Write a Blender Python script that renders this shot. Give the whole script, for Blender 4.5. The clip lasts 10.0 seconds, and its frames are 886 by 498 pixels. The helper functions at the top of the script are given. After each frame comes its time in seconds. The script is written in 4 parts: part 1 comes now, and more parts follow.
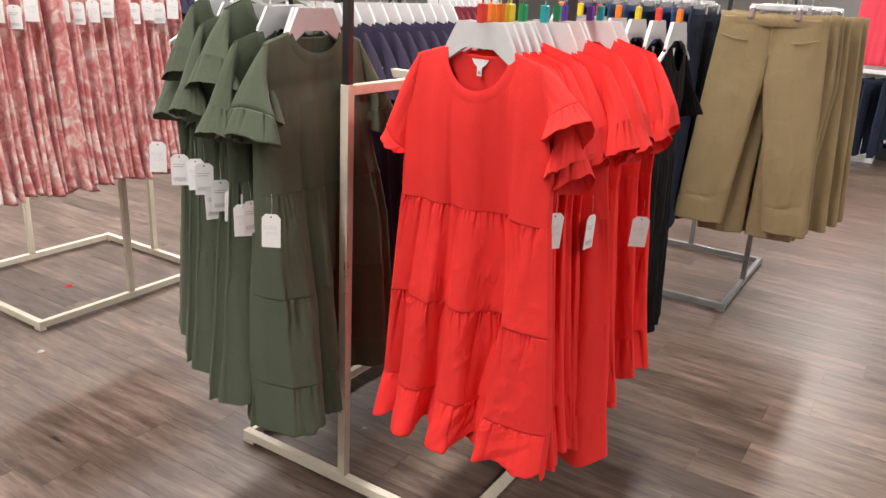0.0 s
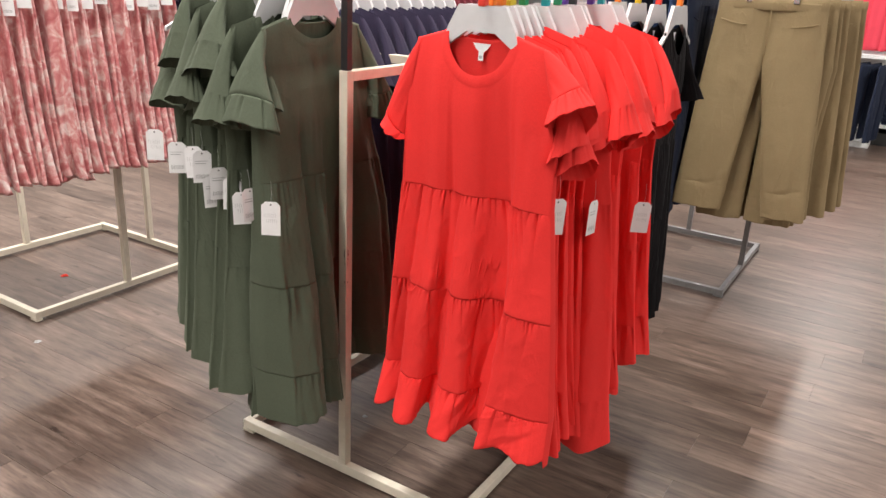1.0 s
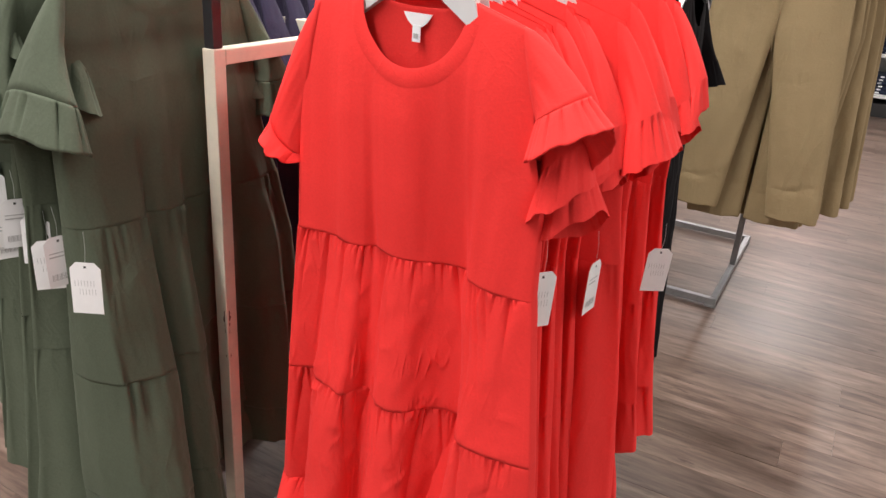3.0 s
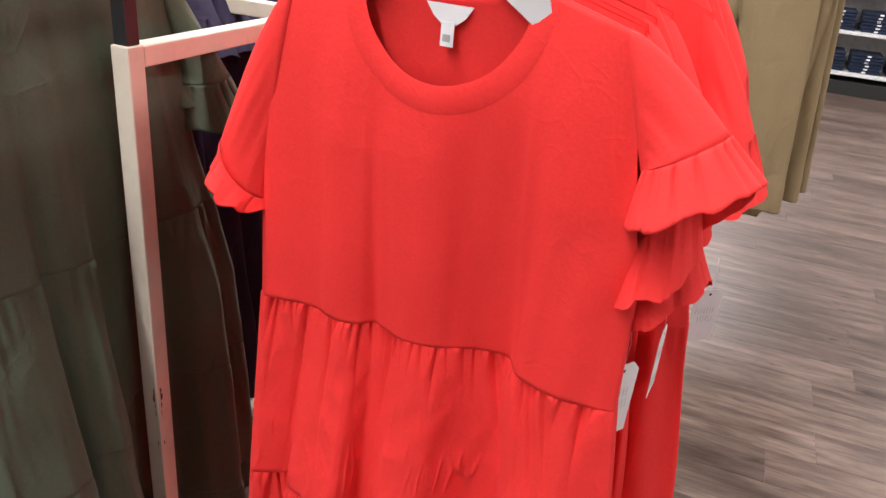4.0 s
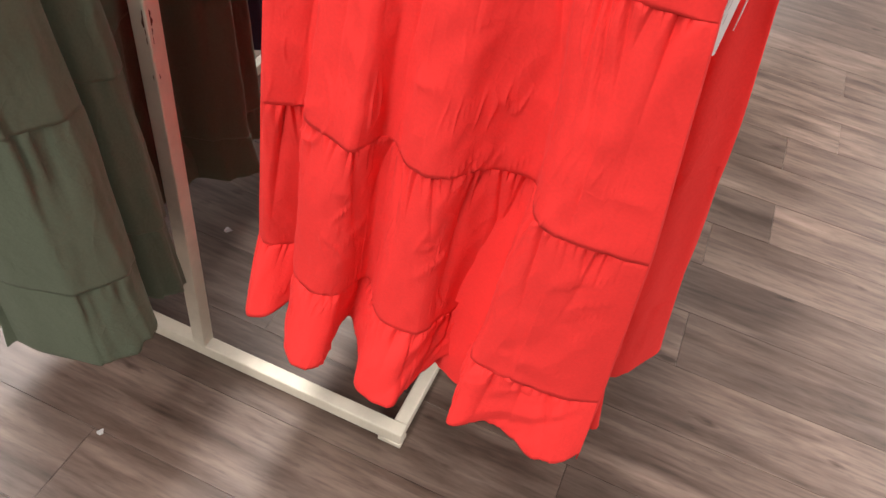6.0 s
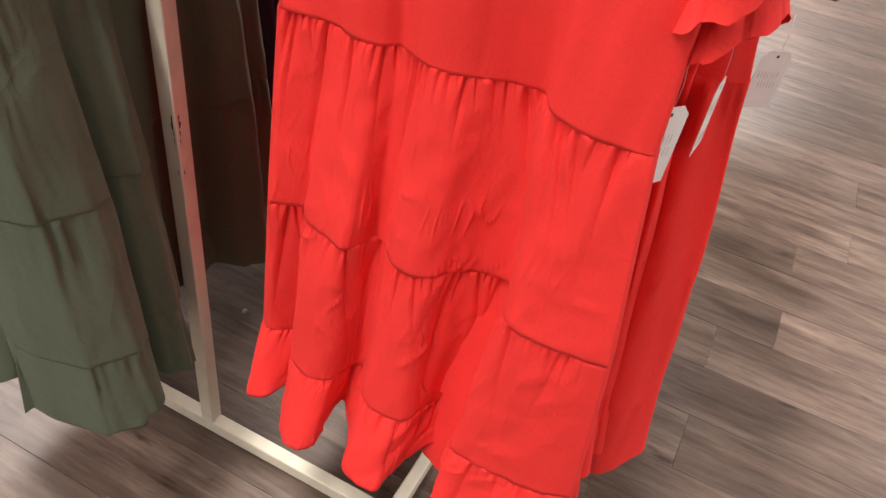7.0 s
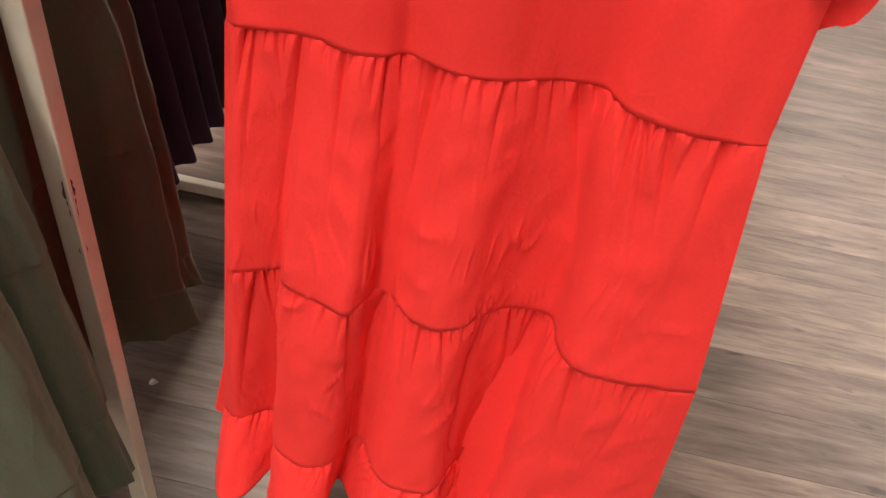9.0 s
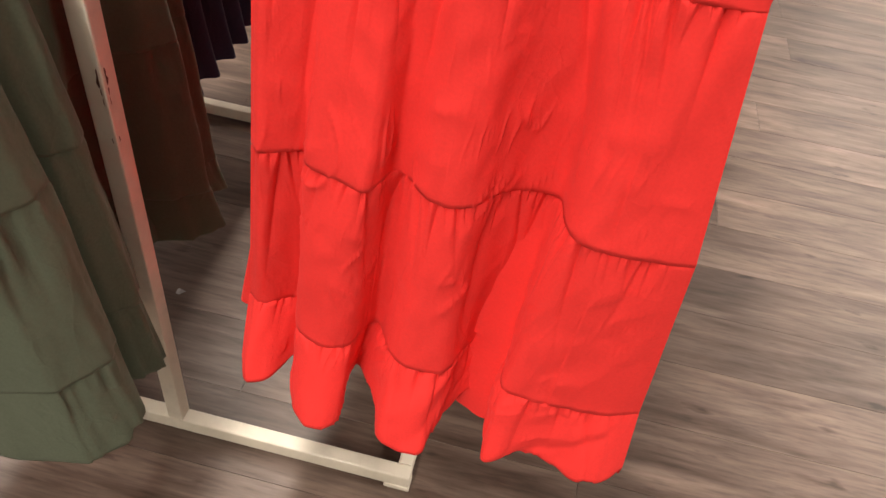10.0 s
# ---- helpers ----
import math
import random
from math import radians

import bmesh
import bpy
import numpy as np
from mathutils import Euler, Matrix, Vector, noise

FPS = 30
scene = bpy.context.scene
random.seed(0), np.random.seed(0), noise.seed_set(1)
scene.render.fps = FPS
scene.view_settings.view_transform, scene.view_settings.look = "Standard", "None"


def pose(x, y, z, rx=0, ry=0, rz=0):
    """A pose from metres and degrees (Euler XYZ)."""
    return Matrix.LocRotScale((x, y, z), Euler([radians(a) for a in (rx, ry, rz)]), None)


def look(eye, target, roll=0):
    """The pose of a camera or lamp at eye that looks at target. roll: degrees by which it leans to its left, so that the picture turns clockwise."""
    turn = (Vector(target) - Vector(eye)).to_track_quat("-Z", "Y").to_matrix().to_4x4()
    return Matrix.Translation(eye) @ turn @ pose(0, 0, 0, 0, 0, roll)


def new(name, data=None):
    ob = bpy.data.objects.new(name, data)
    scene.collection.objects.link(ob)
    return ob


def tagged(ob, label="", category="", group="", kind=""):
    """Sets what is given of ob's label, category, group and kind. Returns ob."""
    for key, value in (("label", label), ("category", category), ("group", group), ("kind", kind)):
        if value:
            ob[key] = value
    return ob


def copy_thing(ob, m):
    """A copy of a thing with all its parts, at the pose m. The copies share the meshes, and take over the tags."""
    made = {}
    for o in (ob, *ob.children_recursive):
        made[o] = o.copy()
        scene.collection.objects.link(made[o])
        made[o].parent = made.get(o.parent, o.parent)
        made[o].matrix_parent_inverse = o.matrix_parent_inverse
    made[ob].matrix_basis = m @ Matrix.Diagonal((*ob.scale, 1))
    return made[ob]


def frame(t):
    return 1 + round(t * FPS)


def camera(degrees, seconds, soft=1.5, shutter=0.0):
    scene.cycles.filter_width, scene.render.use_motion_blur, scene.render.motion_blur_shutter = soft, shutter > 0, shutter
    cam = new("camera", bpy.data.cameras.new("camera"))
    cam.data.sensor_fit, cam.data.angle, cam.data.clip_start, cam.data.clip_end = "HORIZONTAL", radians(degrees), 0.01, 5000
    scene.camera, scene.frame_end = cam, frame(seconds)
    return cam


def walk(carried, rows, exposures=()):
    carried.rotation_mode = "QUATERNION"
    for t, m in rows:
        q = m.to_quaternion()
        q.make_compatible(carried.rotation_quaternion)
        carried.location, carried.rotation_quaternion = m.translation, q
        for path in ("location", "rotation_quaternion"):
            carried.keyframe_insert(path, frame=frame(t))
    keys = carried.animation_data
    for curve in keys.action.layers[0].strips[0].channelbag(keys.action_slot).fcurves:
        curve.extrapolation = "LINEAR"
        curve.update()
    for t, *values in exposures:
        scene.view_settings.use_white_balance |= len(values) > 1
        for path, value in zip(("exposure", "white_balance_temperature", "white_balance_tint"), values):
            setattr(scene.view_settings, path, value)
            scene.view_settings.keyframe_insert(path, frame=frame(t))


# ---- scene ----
cam = camera(59.9, 10.0)
PATH = [
    (0, (0.187, 0.108, 1.403), (0.087, 1.997, 0.754), 3.1),
    (0.5, (0.182, 0.1, 1.402), (0.09, 1.987, 0.744), 3.3),
    (1, (0.171, 0.119, 1.396), (0.087, 1.998, 0.718), 2.9),
    (1.5, (0.126, 0.227, 1.379), (0.073, 2.096, 0.668), 1.8),
    (2, (0.078, 0.368, 1.369), (0.099, 2.223, 0.622), 1.5),
    (2.5, (0.142, 0.579, 1.351), (0.193, 2.419, 0.569), 3.1),
    (3, (0.19, 0.772, 1.364), (0.223, 2.614, 0.584), 4.1),
    (3.2, (0.179, 0.827, 1.363), (0.218, 2.664, 0.573), 4.1),
    (4.5, (0.032, 1.181, 1.307), (0.412, 2.878, 0.319), 6.7),
    (5, (0.042, 1.19, 1.25), (0.404, 2.692, -0.02), 8.7),
    (6.3, (0.045, 1.138, 1.206), (0.309, 2.478, -0.255), 10.7),
    (6.5, (0.056, 1.126, 1.235), (0.287, 2.529, -0.171), 10.5),
    (7, (0.091, 1.112, 1.27), (0.297, 2.61, -0.039), 9.3),
    (7.5, (0.05, 1.232, 1.249), (0.401, 2.73, -0.029), 5.6),
    (8, (-0.024, 1.352, 1.218), (0.524, 2.793, -0.056), 4.3),
    (8.5, (-0.032, 1.345, 1.215), (0.59, 2.771, -0.042), 6.8),
    (9, (-0.046, 1.285, 1.194), (0.555, 2.687, -0.1), 8.5),
    (9.5, (-0.058, 1.238, 1.16), (0.512, 2.57, -0.219), 9.1),
    (10, (-0.061, 1.216, 1.172), (0.479, 2.544, -0.223), 8.5),
]
walk(cam, [(t, look(eye, target, roll)) for t, eye, target, roll in PATH],
     exposures=[(0.0, -0.10, 6420, 12), (3.2, -0.02, 6280, 13), (4.5, -0.08, 6100, 16), (5.2, 0.06, 6200, 15), (6.3, 0.18, 6450, 13), (7.0, 0.08, 6600, 14), (8.0, 0.02, 6800, 14), (10.0, 0.06, 7000, 14)])

# ---- light and exposure ----
scene.view_settings.exposure = 0.0
RACK = Matrix.Translation((-0.162, 2.010, 0.0)) @ pose(0, 0, 0, 0, 0, -28.8)   # rack grid: x along the front rail, y away

world = bpy.data.worlds.new("store_air")
scene.world = world
world.use_nodes = True
world.node_tree.nodes["Background"].inputs[0].default_value = (0.8, 0.86, 1.0, 1)
world.node_tree.nodes["Background"].inputs[1].default_value = 0.0

CEIL = 4.3
# strip lights: place across, middle along, length, power
STRIPS = [(-6.4, 2.5, 17.0, 720.0), (-3.4, 1.4, 3.0, 230.0), (-0.35, 0.0, 12.0, 640.0), (0.55, 12.5, 11.0, 420.0), (4.3, 4.0, 14.0, 430.0), (7.4, 2.5, 17.0, 260.0)]
for across, along, length, power in STRIPS:
    data = bpy.data.lights.new("strip_light", "AREA")
    data.shape, data.size, data.size_y, data.energy = "RECTANGLE", 0.32, length, power
    data.color = (1.0, 0.945, 0.875)
    lamp = new("strip_light", data)
    lamp.matrix_world = RACK @ pose(across, along, CEIL - 0.16)


# ---- materials ----
def nodes_of(name):
    mat = bpy.data.materials.new(name)
    mat.use_nodes = True
    tree = mat.node_tree
    return mat, tree, tree.nodes["Principled BSDF"]


def add(tree, kind, **values):
    n = tree.nodes.new(kind)
    for key, value in values.items():
        n.inputs[key].default_value = value
    return n


def ramp(tree, source, stops):
    n = tree.nodes.new("ShaderNodeValToRGB")
    while len(n.color_ramp.elements) < len(stops):
        n.color_ramp.elements.new(0.5)
    for e, (p, c) in zip(n.color_ramp.elements, stops):
        e.position, e.color = p, (*c, 1)
    tree.links.new(source, n.inputs[0])
    return n.outputs[0]


def cloth(name, colour, spread=0.12, rough=0.85, sheen=0.25, weave=900.0, bump=0.12, creased=0.35, lines=0.5, crinkle=0.0):
    """Woven or jersey cotton: slightly uneven dye, fine weave, soft creases."""
    mat, tree, bsdf = nodes_of(name)
    at = tree.nodes.new("ShaderNodeTexCoord").outputs["Object"]
    big = add(tree, "ShaderNodeTexNoise", Scale=7.0, Detail=4.0)
    fine = add(tree, "ShaderNodeTexNoise", Scale=weave * 0.35, Detail=2.0)
    crease = add(tree, "ShaderNodeTexNoise", Scale=16.0, Detail=5.0, Distortion=1.2)
    for n in (big, fine, crease):
        tree.links.new(at, n.inputs["Vector"])
    mixed = tree.nodes.new("ShaderNodeMath")
    mixed.operation = "MULTIPLY_ADD"
    mixed.inputs[1].default_value = 0.5
    tree.links.new(fine.outputs[0], mixed.inputs[0])
    half = tree.nodes.new("ShaderNodeMath")
    half.operation = "MULTIPLY"
    half.inputs[1].default_value = 0.5
    tree.links.new(big.outputs[0], half.inputs[0])
    tree.links.new(half.outputs[0], mixed.inputs[2])
    lo = tuple(c * (1 - spread) for c in colour)
    hi = tuple(min(1, c * (1 + spread)) for c in colour)
    tree.links.new(ramp(tree, mixed.outputs[0], [(0.3, lo), (0.7, hi)]), bsdf.inputs["Base Color"])
    b1 = add(tree, "ShaderNodeBump", Strength=bump, Distance=0.0008)
    tree.links.new(fine.outputs[0], b1.inputs["Height"])
    b2 = add(tree, "ShaderNodeBump", Strength=creased, Distance=0.006)
    tree.links.new(crease.outputs[0], b2.inputs["Height"])
    tree.links.new(b1.outputs[0], b2.inputs["Normal"])
    last = b2.outputs[0]
    for lean, size, depth in ((0.35, 11.0, 1.0), (-0.6, 8.0, 0.8), (0.05, 19.0, 0.6)):
        turned = tree.nodes.new("ShaderNodeMapping")
        turned.inputs["Rotation"].default_value = (0.2, lean, 0.3)
        turned.inputs["Location"].default_value = (size, 2.0 * size, 0.0)
        turned.inputs["Scale"].default_value = (1.0, 0.6, 0.30)
        tree.links.new(at, turned.inputs["Vector"])
        line = add(tree, "ShaderNodeTexNoise", Scale=size, Detail=3.0, Distortion=0.25)
        where = add(tree, "ShaderNodeTexNoise", Scale=size * 0.8, Detail=1.0)
        tree.links.new(turned.outputs[0], line.inputs["Vector"])
        tree.links.new(at, where.inputs["Vector"])
        thin = ramp(tree, line.outputs[0], [(0.44, (0, 0, 0)), (0.492, (1, 1, 1)), (0.510, (0.15, 0.15, 0.15)), (0.57, (0, 0, 0))])
        spots = ramp(tree, where.outputs[0], [(0.44, (0, 0, 0)), (0.62, (1, 1, 1))])
        both = tree.nodes.new("ShaderNodeMix")
        both.data_type, both.blend_type = "RGBA", "MULTIPLY"
        both.inputs[0].default_value = 1.0
        tree.links.new(thin, both.inputs[6])
        tree.links.new(spots, both.inputs[7])
        b3 = add(tree, "ShaderNodeBump", Strength=min(1.0, lines * depth), Distance=0.0032)
        tree.links.new(both.outputs[2], b3.inputs["Height"])
        tree.links.new(last, b3.inputs["Normal"])
        last = b3.outputs[0]
    if crinkle:
        # short straight creases left by folding, in patches
        bend = add(tree, "ShaderNodeTexNoise", Scale=9.0, Detail=2.0)
        tree.links.new(at, bend.inputs["Vector"])
        warp = tree.nodes.new("ShaderNodeVectorMath")
        warp.operation = "MULTIPLY_ADD"
        warp.inputs[1].default_value = (0.05, 0.05, 0.05)
        tree.links.new(bend.outputs["Color"], warp.inputs[0])
        tree.links.new(at, warp.inputs[2])
        for size, depth, lo_, hi_ in ((24.0, 0.0013, 0.46, 0.66), (47.0, 0.0008, 0.46, 0.64)):
            cells = add(tree, "ShaderNodeTexVoronoi", Scale=size)
            cells.feature = "DISTANCE_TO_EDGE"
            tree.links.new(warp.outputs[0], cells.inputs["Vector"])
            fold = ramp(tree, cells.outputs["Distance"], [(0.0, (1, 1, 1)), (0.05, (0.35, 0.35, 0.35)), (0.16, (0, 0, 0))])
            patch = add(tree, "ShaderNodeTexNoise", Scale=size * 0.55, Detail=1.0)
            tree.links.new(at, patch.inputs["Vector"])
            shown = ramp(tree, patch.outputs[0], [(lo_, (0, 0, 0)), (hi_, (1, 1, 1))])
            mask = tree.nodes.new("ShaderNodeMix")
            mask.data_type, mask.blend_type = "RGBA", "MULTIPLY"
            mask.inputs[0].default_value = 1.0
            tree.links.new(fold, mask.inputs[6])
            tree.links.new(shown, mask.inputs[7])
            b4 = add(tree, "ShaderNodeBump", Strength=crinkle, Distance=depth)
            tree.links.new(mask.outputs[2], b4.inputs["Height"])
            tree.links.new(last, b4.inputs["Normal"])
            last = b4.outputs[0]
    tree.links.new(last, bsdf.inputs["Normal"])
    bsdf.inputs["Roughness"].default_value = rough
    bsdf.inputs["Sheen Weight"].default_value = sheen
    bsdf.inputs["Sheen Roughness"].default_value = 0.5
    bsdf.inputs["Sheen Tint"].default_value = (*(min(1, c * 1.5 + 0.1) for c in colour), 1)
    bsdf.inputs["Specular IOR Level"].default_value = 0.2
    return mat


def tie_dye(name):
    mat, tree, bsdf = nodes_of(name)
    at = tree.nodes.new("ShaderNodeTexCoord").outputs["Object"]
    info = tree.nodes.new("ShaderNodeObjectInfo")
    moved = tree.nodes.new("ShaderNodeVectorMath")
    moved.operation = "ADD"
    shift = tree.nodes.new("ShaderNodeVectorMath")
    shift.operation = "SCALE"
    shift.inputs[0].default_value = (7, 3, 11)
    tree.links.new(info.outputs["Random"], shift.inputs["Scale"])
    tree.links.new(at, moved.inputs[0])
    tree.links.new(shift.outputs[0], moved.inputs[1])
    blot = add(tree, "ShaderNodeTexNoise", Scale=22.0, Detail=5.0, Distortion=0.7, Roughness=0.6)
    tree.links.new(moved.outputs[0], blot.inputs["Vector"])
    col = ramp(tree, blot.outputs[0], [(0.34, (0.42, 0.105, 0.11)), (0.46, (0.53, 0.20, 0.195)), (0.55, (0.62, 0.35, 0.33)), (0.64, (0.70, 0.58, 0.55))])
    tree.links.new(col, bsdf.inputs["Base Color"])
    b = add(tree, "ShaderNodeBump", Strength=0.3, Distance=0.006)
    tree.links.new(blot.outputs[0], b.inputs["Height"])
    tree.links.new(b.outputs[0], bsdf.inputs["Normal"])
    bsdf.inputs["Roughness"].default_value = 0.5
    bsdf.inputs["Sheen Weight"].default_value = 0.2
    return mat


def paint(name, colour, rough=0.4, metal=0.0, chips=0.0):
    """Powder-coated steel with scuffs and, where chips is set, a few worn spots."""
    mat, tree, bsdf = nodes_of(name)
    at = tree.nodes.new("ShaderNodeTexCoord").outputs["Object"]
    scuff = add(tree, "ShaderNodeTexNoise", Scale=22.0, Detail=6.0, Roughness=0.65)
    tree.links.new(at, scuff.inputs["Vector"])
    stops = [(0.30, tuple(c * 0.80 for c in colour)), (0.5, colour), (0.75, tuple(min(1, c * 1.06) for c in colour))]
    if chips:
        stops = [(0.20, (0.10, 0.055, 0.04)), (0.225, tuple(c * 0.85 for c in colour))] + stops[1:]
    tree.links.new(ramp(tree, scuff.outputs[0], stops), bsdf.inputs["Base Color"])
    wear = add(tree, "ShaderNodeTexNoise", Scale=60.0, Detail=4.0)
    tree.links.new(at, wear.inputs["Vector"])
    r = tree.nodes.new("ShaderNodeMapRange")
    r.inputs["To Min"].default_value, r.inputs["To Max"].default_value = rough * 0.75, rough * 1.35
    tree.links.new(wear.outputs[0], r.inputs[0])
    tree.links.new(r.outputs[0], bsdf.inputs["Roughness"])
    b = add(tree, "ShaderNodeBump", Strength=0.08, Distance=0.001)
    tree.links.new(wear.outputs[0], b.inputs["Height"])
    tree.links.new(b.outputs[0], bsdf.inputs["Normal"])
    bsdf.inputs["Metallic"].default_value = metal
    return mat


def plain(name, colour, rough=0.5, metal=0.0, through_light=0.0):
    mat, tree, bsdf = nodes_of(name)
    at = tree.nodes.new("ShaderNodeTexCoord").outputs["Object"]
    n = add(tree, "ShaderNodeTexNoise", Scale=35.0, Detail=3.0)
    tree.links.new(at, n.inputs["Vector"])
    tree.links.new(ramp(tree, n.outputs[0], [(0.3, tuple(c * 0.93 for c in colour)), (0.7, colour)]), bsdf.inputs["Base Color"])
    bsdf.inputs["Roughness"].default_value, bsdf.inputs["Metallic"].default_value = rough, metal
    bsdf.inputs["Transmission Weight"].default_value = through_light
    return mat


def plank_wood(name, per_island):
    """Grey-brown wood-look vinyl plank: long grain, knots, worn sheen. Grain runs along local x."""
    mat, tree, bsdf = nodes_of(name)
    if per_island:
        rnd = tree.nodes.new("ShaderNodeNewGeometry").outputs["Random Per Island"]
    else:
        rnd = tree.nodes.new("ShaderNodeObjectInfo").outputs["Random"]
    at = tree.nodes.new("ShaderNodeTexCoord").outputs["Object"]
    shift = tree.nodes.new("ShaderNodeVectorMath")
    shift.operation = "SCALE"
    shift.inputs[0].default_value = (31, 17, 5)
    tree.links.new(rnd, shift.inputs["Scale"])
    moved = tree.nodes.new("ShaderNodeVectorMath")
    moved.operation = "ADD"
    tree.links.new(at, moved.inputs[0])
    tree.links.new(shift.outputs[0], moved.inputs[1])
    long = tree.nodes.new("ShaderNodeMapping")
    long.inputs["Scale"].default_value = (2.6, 22.0, 1.0)
    tree.links.new(moved.outputs[0], long.inputs["Vector"])
    mid = tree.nodes.new("ShaderNodeMapping")
    mid.inputs["Scale"].default_value = (1.0, 3.4, 1.0)
    tree.links.new(moved.outputs[0], mid.inputs["Vector"])
    grain = add(tree, "ShaderNodeTexNoise", Scale=1.3, Detail=6.0, Roughness=0.6, Distortion=0.3)
    cloud = add(tree, "ShaderNodeTexNoise", Scale=3.0, Detail=4.0, Distortion=0.6)
    knot = add(tree, "ShaderNodeTexNoise", Scale=9.0, Detail=3.0)
    tree.links.new(long.outputs[0], grain.inputs["Vector"])
    tree.links.new(mid.outputs[0], cloud.inputs["Vector"])
    tree.links.new(mid.outputs[0], knot.inputs["Vector"])
    hair = tree.nodes.new("ShaderNodeMapping")
    hair.inputs["Scale"].default_value = (14.0, 130.0, 1.0)
    tree.links.new(moved.outputs[0], hair.inputs["Vector"])
    thread = add(tree, "ShaderNodeTexNoise", Scale=1.0, Detail=5.0, Roughness=0.6)
    tree.links.new(hair.outputs[0], thread.inputs["Vector"])
    lines = ramp(tree, thread.outputs[0], [(0.30, (0.66, 0.63, 0.62)), (0.48, (0.97, 0.96, 0.96)), (0.70, (1.16, 1.15, 1.14))])
    base = ramp(tree, grain.outputs[0], [(0.28, (0.052, 0.035, 0.027)), (0.42, (0.099, 0.071, 0.057)), (0.56, (0.145, 0.109, 0.090)), (0.74, (0.208, 0.164, 0.139))])
    tone = ramp(tree, cloud.outputs[0], [(0.32, (0.74, 0.69, 0.66)), (0.5, (0.97, 0.94, 0.92)), (0.68, (1.18, 1.14, 1.11))])
    dark = ramp(tree, knot.outputs[0], [(0.25, (0.36, 0.31, 0.29)), (0.34, (1, 1, 1))])
    each = ramp(tree, rnd, [(0.0, (0.74, 0.71, 0.69)), (0.5, (0.98, 0.95, 0.93)), (1.0, (1.16, 1.14, 1.13))])
    col = base
    for f in (tone, dark, each, lines):
        m = tree.nodes.new("ShaderNodeMix")
        m.data_type, m.blend_type = "RGBA", "MULTIPLY"
        m.inputs[0].default_value = 1.0
        tree.links.new(col, m.inputs[6])
        tree.links.new(f, m.inputs[7])
        col = m.outputs[2]
    tree.links.new(col, bsdf.inputs["Base Color"])
    r = tree.nodes.new("ShaderNodeMapRange")
    r.inputs["To Min"].default_value, r.inputs["To Max"].default_value = 0.30, 0.46
    tree.links.new(grain.outputs[0], r.inputs[0])
    tree.links.new(r.outputs[0], bsdf.inputs["Roughness"])
    b = add(tree, "ShaderNodeBump", Strength=0.12, Distance=0.0006)
    tree.links.new(thread.outputs[0], b.inputs["Height"])
    tree.links.new(b.outputs[0], bsdf.inputs["Normal"])
    return mat


CORAL = cloth("coral_jersey", (0.80, 0.038, 0.034), spread=0.06, sheen=0.10, bump=0.35, creased=0.16, lines=0.12, crinkle=0.22)
OLIVE = cloth("olive_jersey", (0.078, 0.094, 0.064), spread=0.12, lines=0.2, crinkle=0.30)
NAVY = cloth("navy_jersey", (0.032, 0.027, 0.055), spread=0.15, sheen=0.08)
BLACK = cloth("black_jersey", (0.007, 0.006, 0.007), spread=0.2, sheen=0.0, rough=0.95)
MAROON = cloth("maroon_jersey", (0.14, 0.02, 0.03))
KHAKI = cloth("khaki_twill", (0.285, 0.213, 0.115), spread=0.10, sheen=0.1, creased=0.4, lines=0.4, crinkle=0.35)
DENIM = cloth("blue_denim", (0.028, 0.055, 0.13), spread=0.30)
DARK_DENIM = cloth("dark_denim", (0.015, 0.022, 0.045), spread=0.30)
ROSE = cloth("rose_cotton", (0.75, 0.07, 0.11), spread=0.1)
PINK = tie_dye("pink_tie_dye_satin")
IVORY = paint("ivory_powder_coat", (0.66, 0.61, 0.50), 0.38, chips=1.0)
SILVER = paint("silver_powder_coat", (0.26, 0.26, 0.265), 0.35, metal=0.4)
DARK_STEEL = paint("dark_steel", (0.03, 0.03, 0.032), 0.4, metal=0.3)
CHROME = plain("chrome_wire", (0.75, 0.75, 0.76), 0.2, 1.0)
FROST = plain("frosted_white_plastic", (0.62, 0.62, 0.63), 0.35)
CARD = plain("white_card", (0.80, 0.80, 0.80), 0.6)
CARD_GREY = plain("grey_print", (0.42, 0.42, 0.42), 0.6)
INK = plain("black_print", (0.04, 0.04, 0.04), 0.6)
LABEL_WHITE = plain("woven_label", (0.82, 0.83, 0.85), 0.7)
CLEAR_CORD = plain("thin_cord", (0.7, 0.7, 0.7), 0.4)
RUST = plain("bare_rusty_steel", (0.10, 0.04, 0.025), 0.7)
PLANK = plank_wood("vinyl_plank", False)
PLANK_FAR = plank_wood("vinyl_plank_far", True)
SEAM = plain("dark_joint", (0.03, 0.025, 0.022), 0.8)
WALL = plain("store_wall_paint", (0.34, 0.33, 0.32), 0.8)
DECK = plain("white_roof_deck", (0.32, 0.32, 0.32), 0.8)
SHELF_WHITE = paint("white_shelf_enamel", (0.75, 0.76, 0.76), 0.35)
KICK = plain("black_kickboard", (0.02, 0.02, 0.02), 0.5)
SIZES = {k: plain(k + "_size_marker", c, 0.35) for k, c in (
    ("red", (0.75, 0.05, 0.03)), ("orange", (0.85, 0.22, 0.02)), ("yellow", (0.8, 0.62, 0.03)),
    ("green", (0.02, 0.35, 0.14)), ("teal", (0.02, 0.35, 0.38)), ("purple", (0.12, 0.05, 0.35)))}


